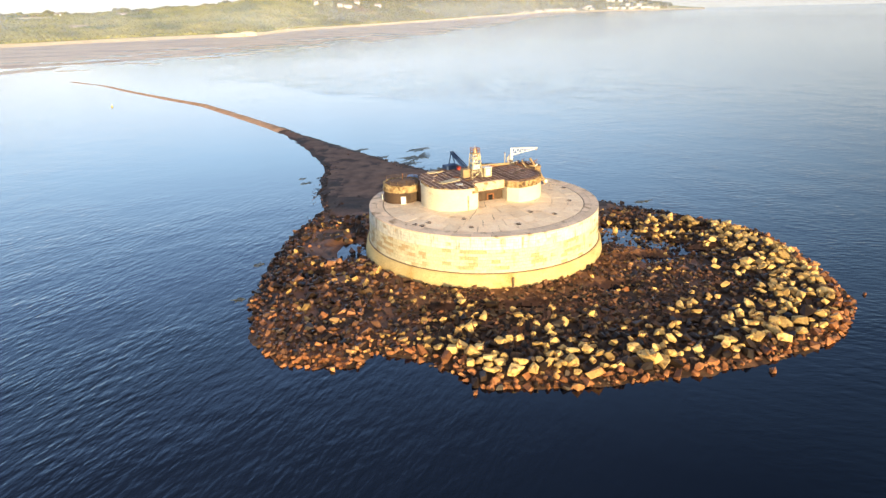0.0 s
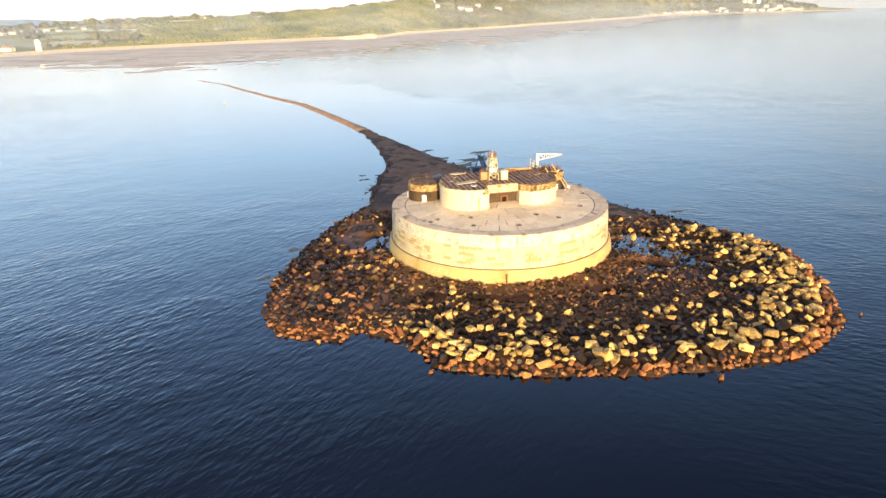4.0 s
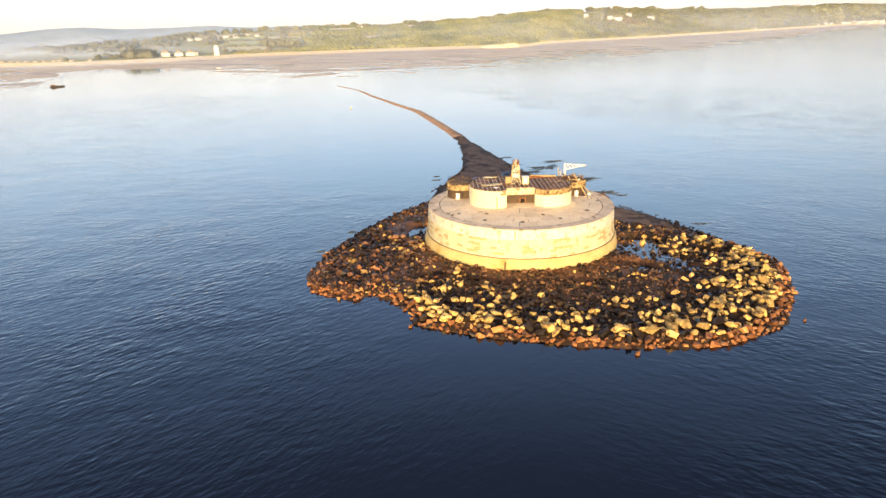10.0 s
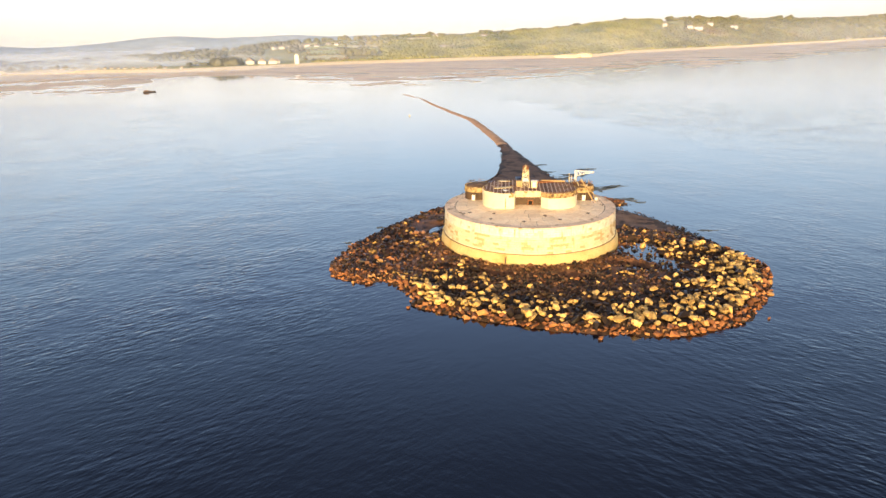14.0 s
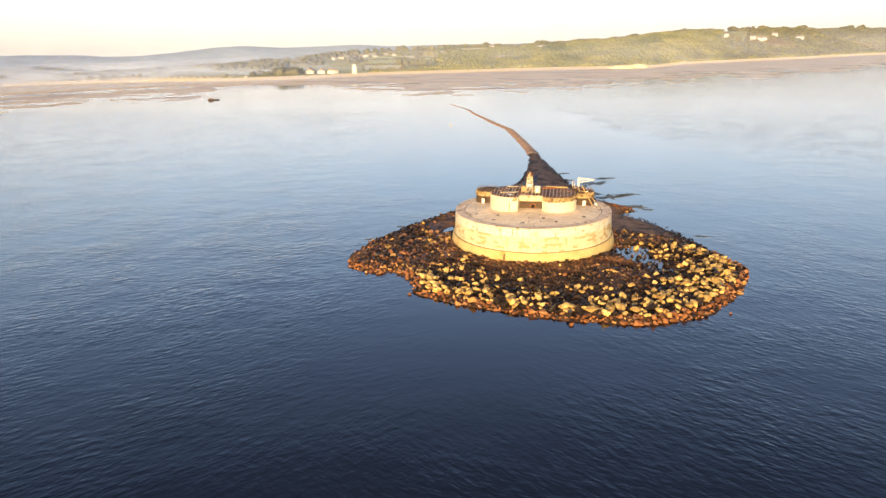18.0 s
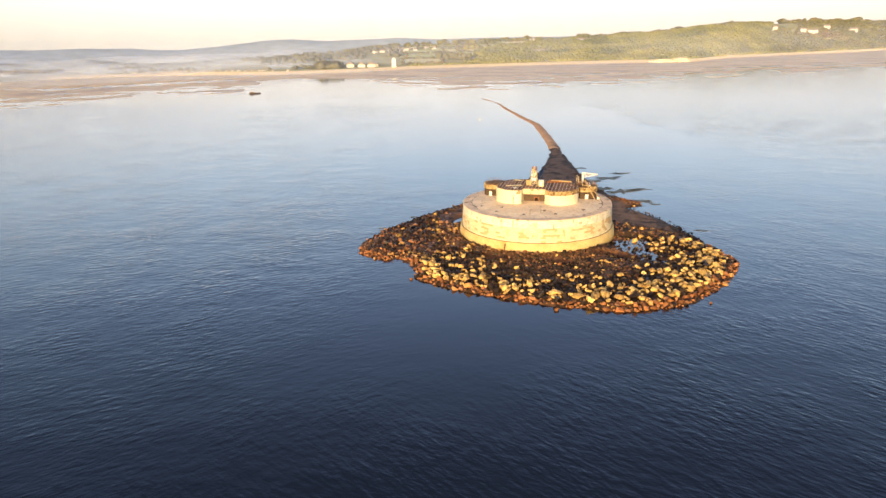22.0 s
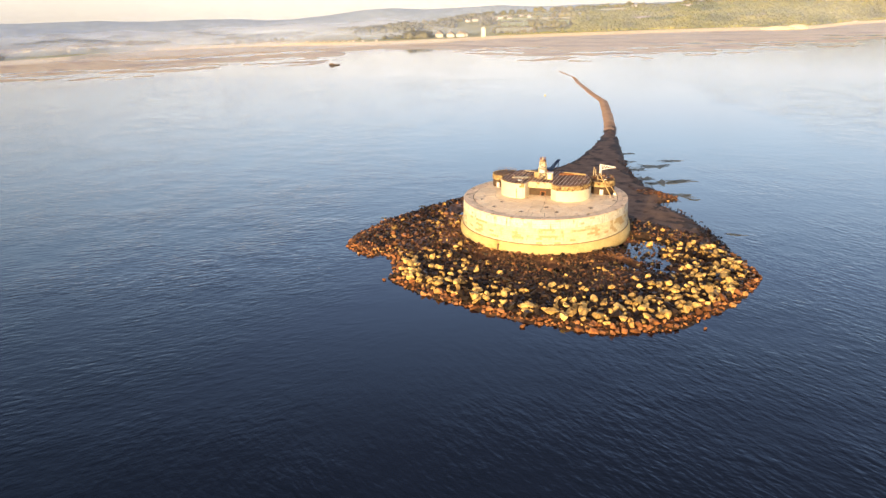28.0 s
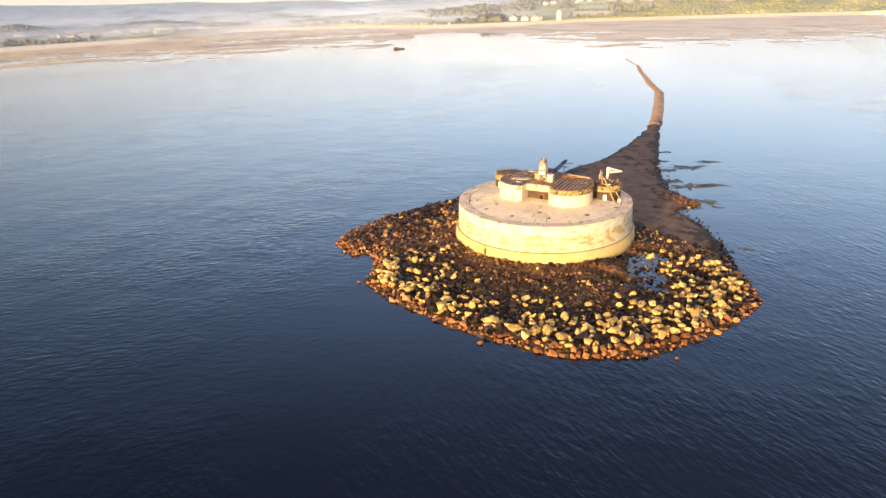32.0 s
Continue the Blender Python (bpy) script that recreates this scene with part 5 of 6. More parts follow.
# tide-line rocks all round
for x, y, d, z in candidates(16000):
    if not (-0.2 < d < 3.4) or y > 30:
        continue
    s = rng.uniform(0.7, 1.8) * (0.7 if x < -15 else 1.0)
    if free(x, y, s):
        ang = math.degrees(math.atan2(y, x))
        lists["dark" if 15 < ang < 150 or (abs(ang) > 150 and rng.random() < 0.7) or rng.random() < 0.05 else ("brown" if abs(ang) > 125 and rng.random() < 0.6 else "orange")].append((x, y, z, s))
# smaller orange stones that fill the tide line along the south and east
for x, y, d, z in candidates(30000):
    if -0.15 < d < 2.4 and x > -36 and y < 8:
        s = rng.uniform(0.55, 1.15)
        if free(x, y, s * 0.85):
            lists["orange" if rng.random() < 0.82 else "brown"].append((x, y, z, s))
# rubble inside, in drifts
for x, y, d, z in candidates(70000):
    if d < 0.2 or math.hypot(x, y) < 26.5 or (in_pool(x, y, 0.92) and rng.random() < 0.62) or y > 150:
        continue
    drift = clump(x, y, 0.13, 8.0)
    if y > 24 and rng.random() < (0.5 if d < 2.0 else (0.93 if d < 6 and drift > 0 else 0.9995)):
        continue
    if bare(x, y) and y < 20 and rng.random() < 0.93:
        continue
    if drift < -0.12 and rng.random() < 0.75:
        continue
    west = x < -16
    s = (rng.uniform(0.35, 1.0) if not west else rng.uniform(0.5, 1.5)) * rng.choice((0.8, 1.0, 1.35))
    if y > 24:
        s *= 0.42
    if not free(x, y, s * 1.05):
        continue
    tone = rng.random() + 0.4 * clump(x, y, 0.1, 3.0)
    if math.hypot(x, y) < 34 and y < 4 and rng.random() < 0.6:
        k = "brown"
    elif y > 24:
        k = "dark" if tone < 0.5 else "brown"
    elif west:
        k = "brown" if tone < 0.36 else ("dark" if tone < 0.90 else ("orange" if tone < 0.98 else "pale"))
        if math.hypot(x, y) > 42 and y < -30 and rng.random() < 0.4:
            k = "orange" if rng.random() < 0.6 else "brown"
    else:
        k = "brown" if tone < 0.42 else ("dark" if tone < 0.84 else ("orange" if tone < 0.9 else "pale"))
    lists[k].append((x, y, z, s))
# ragged fringe of weedy stones awash along the north bank
for x, y, d, z in candidates(26000):
    if 22 < y and -2.2 < d < 1.6 and clump(x, y, 0.2, 6.0) > 0.02 - 0.1 * (x > -20):
        s = rng.uniform(0.25, 0.6)
        if free(x, y, s):
            lists["dark" if rng.random() < 0.8 else "brown"].append((x, y, max(z, -0.12), s))
# pale boulders tumbled at the foot of the drum and in loose groups
for cx, cy, n, spread in ((-27, -14, 20, 3.0), (-24, -22, 10, 4), (-8, -37, 9, 5), (12, -38, 8, 5), (34, 13, 8, 4), (44, 9, 12, 4), (50, -2, 16, 6), (-14, -44, 10, 4)):
    for _ in range(n):
        x, y = rng.gauss(cx, spread), rng.gauss(cy, spread)
        ax, ay = np.array([x]), np.array([y])
        if math.hypot(x, y) > 27.4 and not in_pool(x, y, 0.6) and inside_distance(ax, ay)[0] > 1.5:
            lists["pale"].append((x, y, float(ground_height(ax, ay)[0]), rng.uniform(0.8, 1.7)))


# reddish rubble on the small spit in the north-east
for _ in range(110):
    x, y = rng.gauss(8, 4.5), rng.gauss(57.5, 2.2)
    ax, ay = np.array([x]), np.array([y])
    if inside_distance(ax, ay)[0] > -1.5:
        lists["orange" if rng.random() < 0.55 else "brown"].append((x, y, max(0.0, float(ground_height(ax, ay)[0])), rng.uniform(0.5, 1.2)))


def joined_rocks(items, seed):
    r = random.Random(seed)
    vs, fs, base = [], [], 0
    for x, y, z, s in items:
        v, f = ROCKS[r.randrange(len(ROCKS))]
        e = Euler((r.uniform(-0.7, 0.7), r.uniform(-0.7, 0.7), r.uniform(0, 6.28))).to_matrix()
        sc = np.array((s * r.uniform(0.9, 1.6), s * r.uniform(0.7, 1.1), s * r.uniform(0.5, 0.95)))
        w = (v * sc) @ np.array(e).T + np.array((x, y, max(z, -0.2) + 0.16 * s))
        vs.append(w)
        fs.append(f + base)
        base += len(v)
    return np.concatenate(vs), np.concatenate(fs)


for key, material, name, label in (("orange", "rock_orange", "tidal_rocks", "wet orange-brown rocks along the tide line"), ("brown", "rock_brown", "brown_rubble", "brown rubble strewn over the islet"),
                                   ("dark", "rock_dark", "weedy_rubble", "black weed-covered rubble between the boulders"), ("pale", "boulder_far", "pale_rubble", "pale ochre granite rubble among dark stones")):
    v, f = joined_rocks(lists[key], len(key))
    tagged(part(name, arrays(name, v, f, M[material]), None), label, "rocks", kind="stuff")

big_rocks.sort(key=lambda b: -b[3])
rest = big_rocks[290:]
if rest:
    v, f = joined_rocks(rest, 77)
    tagged(part("granite_rubble", arrays("granite_rubble", v, f, M["boulder_far"]), None), "ochre granite blocks packed between larger boulders", "rocks", kind="stuff")
r2 = random.Random(21)
for x, y, z, s in big_rocks[:290]:
    ob = new("boulder", BIG[r2.randrange(len(BIG))])
    ob.matrix_world = Matrix.LocRotScale((x, y, z + 0.26 * s + r2.uniform(0, 0.2)), Euler((r2.uniform(-0.6, 0.6), r2.uniform(-0.6, 0.6), r2.uniform(0, 6.28))),
                                         (s * r2.uniform(1.2, 1.85), s * r2.uniform(0.85, 1.25), s * r2.uniform(0.62, 0.98)))
    size = "large" if s > 2.3 else ("small" if s < 1.75 else "middling")
    tagged(ob, size + " angular ochre granite boulder of the sea defence", "boulder", "boulders of the sea defence")
# lone rocks awash off the east point
for x, y, s in ((68.2, -30.6, 0.7), (-4.9, -60.4, 0.9), (39.0, -56.5, 1.2)):
    ob = new("rock", arrays("rock", ROCKS[3][0] * s, ROCKS[3][1], M["rock_orange"]))
    ob.location = (x, y, 0.15)
    tagged(ob, "lone dark rock awash off the point", "rock", "rocks awash")


# weed fingers floating off the north-east bank
def weed_patch(cx, cy, length, width, rot, seed):
    bm = bmesh.new()
    pts = []
    for k in range(90):
        a = 2 * math.pi * k / 90
        q = max(0.15, 0.9 + 1.3 * noise.fractal(Vector((math.cos(a) * 3.2, math.sin(a) * 3.2, seed)), 0.7, 2.0, 4))
        x, y = length * q * math.cos(a), 1.7 * width * q * math.sin(a)
        pts.append((cx + x * math.cos(rot) - y * math.sin(rot), cy + x * math.sin(rot) + y * math.cos(rot)))
    prism(bm, pts, -0.05, 0.04)
    return tagged(part("seaweed", bm, M["weed"]), "mat of dark green seaweed floating off the bank", "seaweed", "floating seaweed mats")


for q in ((-17.4, 96.8, 5.5, 1.9, 0.95, 1), (-17.5, 110.2, 3.5, 1.3, 0.9, 2), (-40.1, 112.0, 2.6, 0.8, 0.95, 3), (-19.5, 87.2, 3.0, 1.2, 0.95, 4), (-0.4, 74.4, 7, 2.0, 0.9, 5), (3.3, 81.3, 4, 1.1, 0.9, 6), (-9.4, 75.5, 3.5, 1.4, 0.95, 7), (12.1, 61.8, 4.5, 1.6, 0.6, 8), (19.4, 60.0, 1.6, 0.6, 0.9, 9), (-30.2, 98.0, 2, 0.7, 0.9, 10),
          (46, 33, 2, 0.5, 0.4, 18), (-52, 62, 1.6, 0.6, 0.9, 19), (-54, 68, 1.0, 0.5, 0.9, 20), (-49, -8, 0.9, 0.5, 0.9, 21), (-48, -26, 0.9, 0.5, 0.2, 22)):
    weed_patch(*q)


# ---------------------------------------------------------------- the far shore: woods, houses, boats
def crown(seed):
    bm = bmesh.new()
    bmesh.ops.create_icosphere(bm, subdivisions=2, radius=1.0)
    for v in bm.verts:
        n = noise.fractal(v.co * 1.6 + Vector((seed * 7.3, 0, 0)), 1.0, 2.0, 3)
        v.co *= 1 + 0.6 * n
        v.co.z *= 0.75
    bm.verts.index_update()
    out = np.array([v.co[:] for v in bm.verts]), np.array([[v.index for v in f.verts] for f in bm.faces])
    bm.free()
    return out


CROWNS = [crown(s) for s in range(8)]
rng = random.Random(5)


# bearings and distances of each field, and its crop
FIELDS = [(39.4, 43.0, 1392, 1500, "stubble"), (36.2, 42.4, 1532, 1640, "field"), (36.0, 38.9, 1660, 1730, "stubble"), (39.2, 43.0, 1665, 1740, "field"), (34.4, 37.4, 1752, 1850, "stubble"),
          (37.8, 41.2, 1760, 1850, "field"), (41.4, 44.0, 1765, 1860, "stubble"), (31.0, 34.2, 1790, 1900, "stubble"), (28.0, 30.4, 1840, 1920, "field"), (24.0, 26.6, 1860, 1930, "stubble")]


def field_here(b, r):
    return any(b0 - 0.1 < b < b1 + 0.1 and r0 - 6 < r < r1 + 6 for b0, b1, r0, r1, _ in FIELDS)


def plant(n, bearing, rad, size, keep_if):
    out = []
    for _ in range(n):
        b = rng.uniform(*bearing)
        t = shore_at(b)
        r = rad(t)
        if keep_if(b, r):
            a = radians(b)
            out.append((-r * math.sin(a), r * math.cos(a), shore_height(b, r), rng.uniform(*size)))
    return out


def tree_mesh(name, items, material):
    vs, fs, base = [], [], 0
    for x, y, z, s in items:
        v, f = CROWNS[rng.randrange(4) if s > 8 else 4 + rng.randrange(4)]
        a = rng.uniform(0, 6.28)
        c, q = math.cos(a), math.sin(a)
        w = v @ np.array(((c, q, 0), (-q, c, 0), (0, 0, 1))) * np.array((s, s, s * rng.uniform(0.8, 1.2))) + np.array((x, y, z + 0.5 * s))
        vs.append(w)
        fs.append(f + base)
        base += len(v)
    return arrays(name, np.concatenate(vs), np.concatenate(fs), material)


def grove(b, r):
    return not field_here(b, r)


# scrub and young trees on the slope, lit yellow-green
wood = plant(11500, (11, 38.5), lambda t: t[1] + 42 + (t[2] - t[1]) * rng.random() ** 1.1, (2.8, 6.2), lambda b, r: grove(b, r) and b < 35.2 + 4.5 * noise.fractal(Vector((r * 0.008, b * 0.3, 2)), 1.0, 2.0, 2))
wood += plant(900, (11, 35), lambda t: t[1] + 60 + (t[2] - t[1]) * rng.random(), (5, 7.5), grove)
wood += plant(3000, (-3, 12), lambda t: t[1] + 42 + 0.45 * (t[2] - t[1]) * rng.random(), (3, 5), lambda b, r: noise.noise(Vector((b * 0.5, r * 0.004, 3))) > -0.1)
wood += plant(500, (34, 46), lambda t: t[1] + 38 + 26 * rng.random() ** 1.2, (1.6, 3.2), lambda b, r: b < 42.5 or r > 1330)
tagged(part("woodland", tree_mesh("woodland", wood, M["crown"]), None, smooth=True), "sunlit yellow-green woods above the beach", "woodland", kind="stuff")
# taller, darker oaks: along the crest, in hedgerows and over the eastern slope
oaks = plant(5200, (-14, 13), lambda t: t[1] + 54 + (t[2] - t[1]) * rng.random() ** 1.1, (3.5, 7), lambda b, r: b < 9 or noise.noise(Vector((b * 0.6, r * 0.005, 5))) > 0)
oaks += plant(800, (11, 35), lambda t: t[1] + 90 + (t[2] - t[1] - 60) * rng.random(), (4, 7), lambda b, r: noise.noise(Vector((b * 0.5, r * 0.006, 12))) > 0.12)
oaks += plant(420, (12, 48), lambda t: t[2] - 30 + 90 * rng.random(), (4, 9.5), lambda b, r: noise.noise(Vector((b * 1.3, 0, 21))) > -0.05)
oaks += plant(420, (-19, -5), lambda t: t[1] + 60 + 200 * rng.random(), (6, 12), lambda b, r: True)
for b, r, n, spread in ((25.9, 1960, 5, 0.35), (31.2, 1960, 6, 0.3), (36.8, 1700, 10, 0.5), (18.2, 2010, 7, 0.4), (9.5, 2440, 8, 0.5), (8.0, 2480, 6, 0.4), (5.2, 2650, 9, 0.4), (2.0, 2950, 7, 0.5), (38.8, 1500, 9, 0.35), (37.6, 1480, 9, 0.4)):
    for _ in range(n):
        bb, rr = rng.gauss(b, spread), rng.gauss(r, 14)
        aa = radians(bb)
        oaks.append((-rr * math.sin(aa), rr * math.cos(aa), shore_height(bb, rr) + 3, rng.uniform(7, 11)))
tagged(part("woodland", tree_mesh("woodland", oaks, M["oak"]), None, smooth=True), "darker olive oaks along the crest and the eastern slope", "woodland", kind="stuff")
# fields on the slope, each draped over the land
for b0, b1, r0, r1, m in FIELDS:
    vs, qs = [], []
    for i in range(13):
        b = b0 + (b1 - b0) * i / 12
        for k in range(9):
            r = r0 + (r1 - r0) * k / 8
            vs.append((-r * math.sin(radians(b)), r * math.cos(radians(b)), shore_height(b, r) + 1.2))
    qs = [(i * 9 + k, i * 9 + k + 1, i * 9 + k + 10, i * 9 + k + 9) for i in range(12) for k in range(8)]
    tagged(part("field", arrays("field", vs, qs, M[m]), None, smooth=True), ("green pasture field" if m == "field" else "pale stubble field") + " between hedges on the far slope", "field", "fields on the far slope")
# hedges round the fields
hedge = []
for b0, b1, r0, r1, _ in FIELDS:
    for k in range(int((b1 - b0) * 26)):
        b = rng.uniform(b0, b1)
        for r in (r0 - 8, r1 + 8):
            if noise.noise(Vector((b * 1.5, r * 0.02, 1))) > -0.25:
                hedge.append((b, r + rng.uniform(-3, 3), rng.choice((1.2, 1.5, 1.9, 2.4, 4.0))))
    for k in range(14):
        hedge.append((rng.choice((b0 - 0.12, b1 + 0.12)), rng.uniform(r0, r1), rng.choice((1.6, 2.2, 3.0, 4.5))))
hedge = [(-r * math.sin(radians(b)), r * math.cos(radians(b)), shore_height(b, r), q) for b, r, q in hedge]
tagged(part("hedges", tree_mesh("hedges", hedge, M["oak"]), None, smooth=True), "dark hedges between the green fields", "hedge", kind="stuff")
# western trees, darkened by colour to look shaded
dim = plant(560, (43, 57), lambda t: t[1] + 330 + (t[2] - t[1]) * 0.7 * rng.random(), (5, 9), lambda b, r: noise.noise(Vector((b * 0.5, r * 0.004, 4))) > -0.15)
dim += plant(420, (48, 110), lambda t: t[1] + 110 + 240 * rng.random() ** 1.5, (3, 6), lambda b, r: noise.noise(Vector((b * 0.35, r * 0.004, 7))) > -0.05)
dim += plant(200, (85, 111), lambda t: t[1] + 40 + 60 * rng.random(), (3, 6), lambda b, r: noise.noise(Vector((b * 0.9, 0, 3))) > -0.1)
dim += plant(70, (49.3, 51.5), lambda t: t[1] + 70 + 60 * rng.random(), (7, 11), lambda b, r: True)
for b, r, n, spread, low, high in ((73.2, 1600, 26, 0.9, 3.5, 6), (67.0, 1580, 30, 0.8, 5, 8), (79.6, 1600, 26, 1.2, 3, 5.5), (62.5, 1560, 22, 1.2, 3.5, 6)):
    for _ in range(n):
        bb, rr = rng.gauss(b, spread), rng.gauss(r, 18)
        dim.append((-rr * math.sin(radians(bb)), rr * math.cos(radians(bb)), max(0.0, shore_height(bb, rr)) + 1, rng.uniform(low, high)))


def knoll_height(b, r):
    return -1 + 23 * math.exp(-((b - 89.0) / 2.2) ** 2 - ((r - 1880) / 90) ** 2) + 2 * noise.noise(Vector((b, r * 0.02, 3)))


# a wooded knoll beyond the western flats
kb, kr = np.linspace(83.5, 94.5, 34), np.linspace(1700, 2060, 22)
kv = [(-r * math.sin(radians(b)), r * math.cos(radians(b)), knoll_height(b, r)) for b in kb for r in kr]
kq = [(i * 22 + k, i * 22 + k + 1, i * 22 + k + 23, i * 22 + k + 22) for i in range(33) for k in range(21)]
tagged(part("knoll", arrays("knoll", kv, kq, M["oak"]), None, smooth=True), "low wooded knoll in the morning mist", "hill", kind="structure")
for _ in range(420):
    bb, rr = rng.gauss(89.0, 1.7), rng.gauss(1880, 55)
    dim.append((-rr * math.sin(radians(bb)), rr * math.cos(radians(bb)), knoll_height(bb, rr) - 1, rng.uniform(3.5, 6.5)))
tagged(part("misty_woods", tree_mesh("misty_woods", dim, M["shaded_crown"]), None, smooth=True), "trees with shade painted in as dark grey-green, standing in morning mist", "woodland", kind="stuff")


def house(b, r, w, d, h, rot, label):
    a = radians(b)
    x, y, z = -r * math.sin(a), r * math.cos(a), shore_height(b, r) - 0.5
    t = thing("house", label, "house", "houses on the far shore", at=(x, y, z))
    t.rotation_euler = (0, 0, a + rot)
    bm = bmesh.new()
    box(bm, 0, 0, h / 2, w, d, h)
    wall = part("wall", bm, M["house"], t)
    bm = bmesh.new()
    e = 0.4
    rise = d * 0.42
    vs = [bm.verts.new(p) for p in ((-w / 2 - e, -d / 2 - e, h), (w / 2 + e, -d / 2 - e, h), (w / 2 + e, d / 2 + e, h), (-w / 2 - e, d / 2 + e, h), (-w / 2 - e, 0, h + rise), (w / 2 + e, 0, h + rise))]
    for f in ((0, 1, 5, 4), (2, 3, 4, 5), (1, 2, 5), (3, 0, 4), (3, 2, 1, 0)):
        bm.faces.new([vs[i] for i in f])
    top = part("roof", bm, M["roof_red"], t)
    n = max(2, int(w // 4))
    for k in range(n):
        for zz in ((1.6, 4.4) if h > 5 else (1.6,)):
            bm = bmesh.new()
            box(bm, -w / 2 + (k + 0.5) * w / n, -d / 2 - 0.02, zz, 1.4, 0.1, 1.3)
            part("window", bm, M["glass"], wall)
    bm = bmesh.new()
    box(bm, w * 0.3, 0, h + rise, 0.9, 0.9, 2.0)
    part("chimney", bm, M["roof_red"], top)
    return t


for b, r, w, d, h, rot in ((48.35, 1300, 16, 17, 7, 1.3), (47.3, 1296, 15, 15, 6.5, 1.4), (46.35, 1294, 15, 17, 6.5, 1.45), (45.95, 1300, 11, 11, 6.5, 1.4)):
    house(b, r, w, d, h, rot, "white gabled house standing behind the beach")
for b, r, w, d, h, rot in ((46.8, 2090, 18, 9, 6, 0.2), (44.76, 1697, 14, 9, 6, 0.3), (43.95, 1716, 12, 8, 6, -0.2), (42.9, 1704, 13, 8, 6, 0.5), (42.45, 1743, 16, 9, 7, 0.1), (40.5, 1750, 12, 8, 6, 0.3), (39.8, 1737, 10, 8, 6, -0.3),
                           (45.4, 1680, 11, 8, 6, 0.8), (43.3, 1765, 14, 9, 6, 0.0), (41.6, 1720, 11, 8, 5, 0.4)):
    house(b, r, w, d, h, rot, "white hillside house among trees")
for b, r, w, d, h, rot in ((30.1, 1605, 22, 9, 6, 0.2), (29.4, 1605, 14, 9, 6, -0.3), (30.7, 1849, 14, 9, 9, 0.3), (26.3, 1817, 24, 9, 6, 0.1), (10.6, 2138, 12, 10, 12, 0.1), (8.6, 2200, 16, 9, 12, 0.2), (8.0, 2228, 34, 12, 10, 0.0),
                           (7.1, 2337, 18, 12, 12, 0.2), (5.3, 2412, 22, 12, 11, -0.2)):
    house(b, r, w, d, h, rot, "pale country house above the woods")
for b, w, h, back in ((-6.7, 20, 9, 46), (-7.1, 24, 9, 70), (-7.5, 18, 8, 46), (-8.3, 24, 10, 50), (-8.6, 20, 9, 46), (-8.9, 22, 9, 70), (-9.2, 26, 10, 46), (-9.5, 20, 11, 60), (-9.9, 26, 10, 46), (-10.2, 22, 12, 60), (-10.6, 26, 11, 46),
                      (-11.0, 30, 14, 60), (-11.3, 22, 10, 46), (-12.2, 30, 14, 60), (-12.5, 34, 18, 80), (-12.8, 22, 12, 46), (-14.0, 26, 18, 160), (-14.2, 30, 14, 60), (-14.4, 24, 20, 150), (-14.7, 30, 14, 46), (-15.0, 24, 22, 140),
                      (-15.3, 30, 12, 46), (-15.6, 26, 18, 90), (-15.9, 34, 12, 46), (-16.2, 26, 14, 60), (-16.5, 30, 20, 80), (-16.8, 26, 14, 46), (-17.2, 30, 12, 60), (-17.5, 24, 12, 46), (-17.9, 30, 10, 46),
                      (-3.6, 26, 10, 700), (-5.1, 26, 10, 700), (-4.3, 28, 10, 640), (-4.7, 22, 10, 760), (-2.6, 14, 6, 46)):
    house(b, shore_at(b)[1] + back, w, 13, h, 0.1 + 0.3 * math.sin(b * 7), "pale seafront house of the far village")
for k, (b, r) in enumerate(((65.1, 1374), (64.4, 1381), (63.7, 1372), (63.1, 1378), (62.2, 1345), (60.3, 1325), (59.3, 1312), (58.2, 1290), (56.6, 1265), (66.4, 1385), (67.3, 1395), (54.5, 1235), (64.75, 1377), (64.05, 1376), (63.4, 1375), (62.7, 1362), (61.7, 1340), (61.2, 1333), (60.8, 1329), (59.8, 1318), (58.8, 1300), (57.6, 1283), (57.0, 1272), (55.8, 1250))):
    house(b, r, 5.5, 4, 3.0, 0.3, "white beach hut behind the sand")
for k in range(34):
    b = 70 + 21 * rng.random()
    house(b, shore_at(b)[1] + rng.uniform(150, 330), rng.uniform(9, 16), 8, rng.uniform(4.5, 7), rng.uniform(-0.5, 0.5), "small white village house above the flats")
for b, r in ((86.0, 1444), (84.9, 1458), (84.2, 1485), (81.7, 1460), (81.0, 1491), (79.5, 1533), (77.1, 1581), (76.6, 1596), (75.9, 1607), (75.2, 1622), (83.0, 1470), (78.4, 1560), (85.5, 1480)):
    house(b, r, 15, 9, 6.5, rng.uniform(-0.4, 0.4), "pale village house in morning mist")
# white sea mark
t = thing("sea_mark", "tall white sea mark tower on the beach", "tower")
a = radians(44.2)
x, y, z = -1283 * math.sin(a), 1283 * math.cos(a), shore_height(44.2, 1283)
bm = bmesh.new()
rod(bm, (x, y, z - 0.5), (x, y, z + 16.5), 6.4, 4, 5.6)
part("body", bm, M["house"], t)
bm = bmesh.new()
rod(bm, (x, y, z + 16.5), (x, y, z + 20), 5.8, 4, 0.3)
part("cap", bm, M["house"], t)

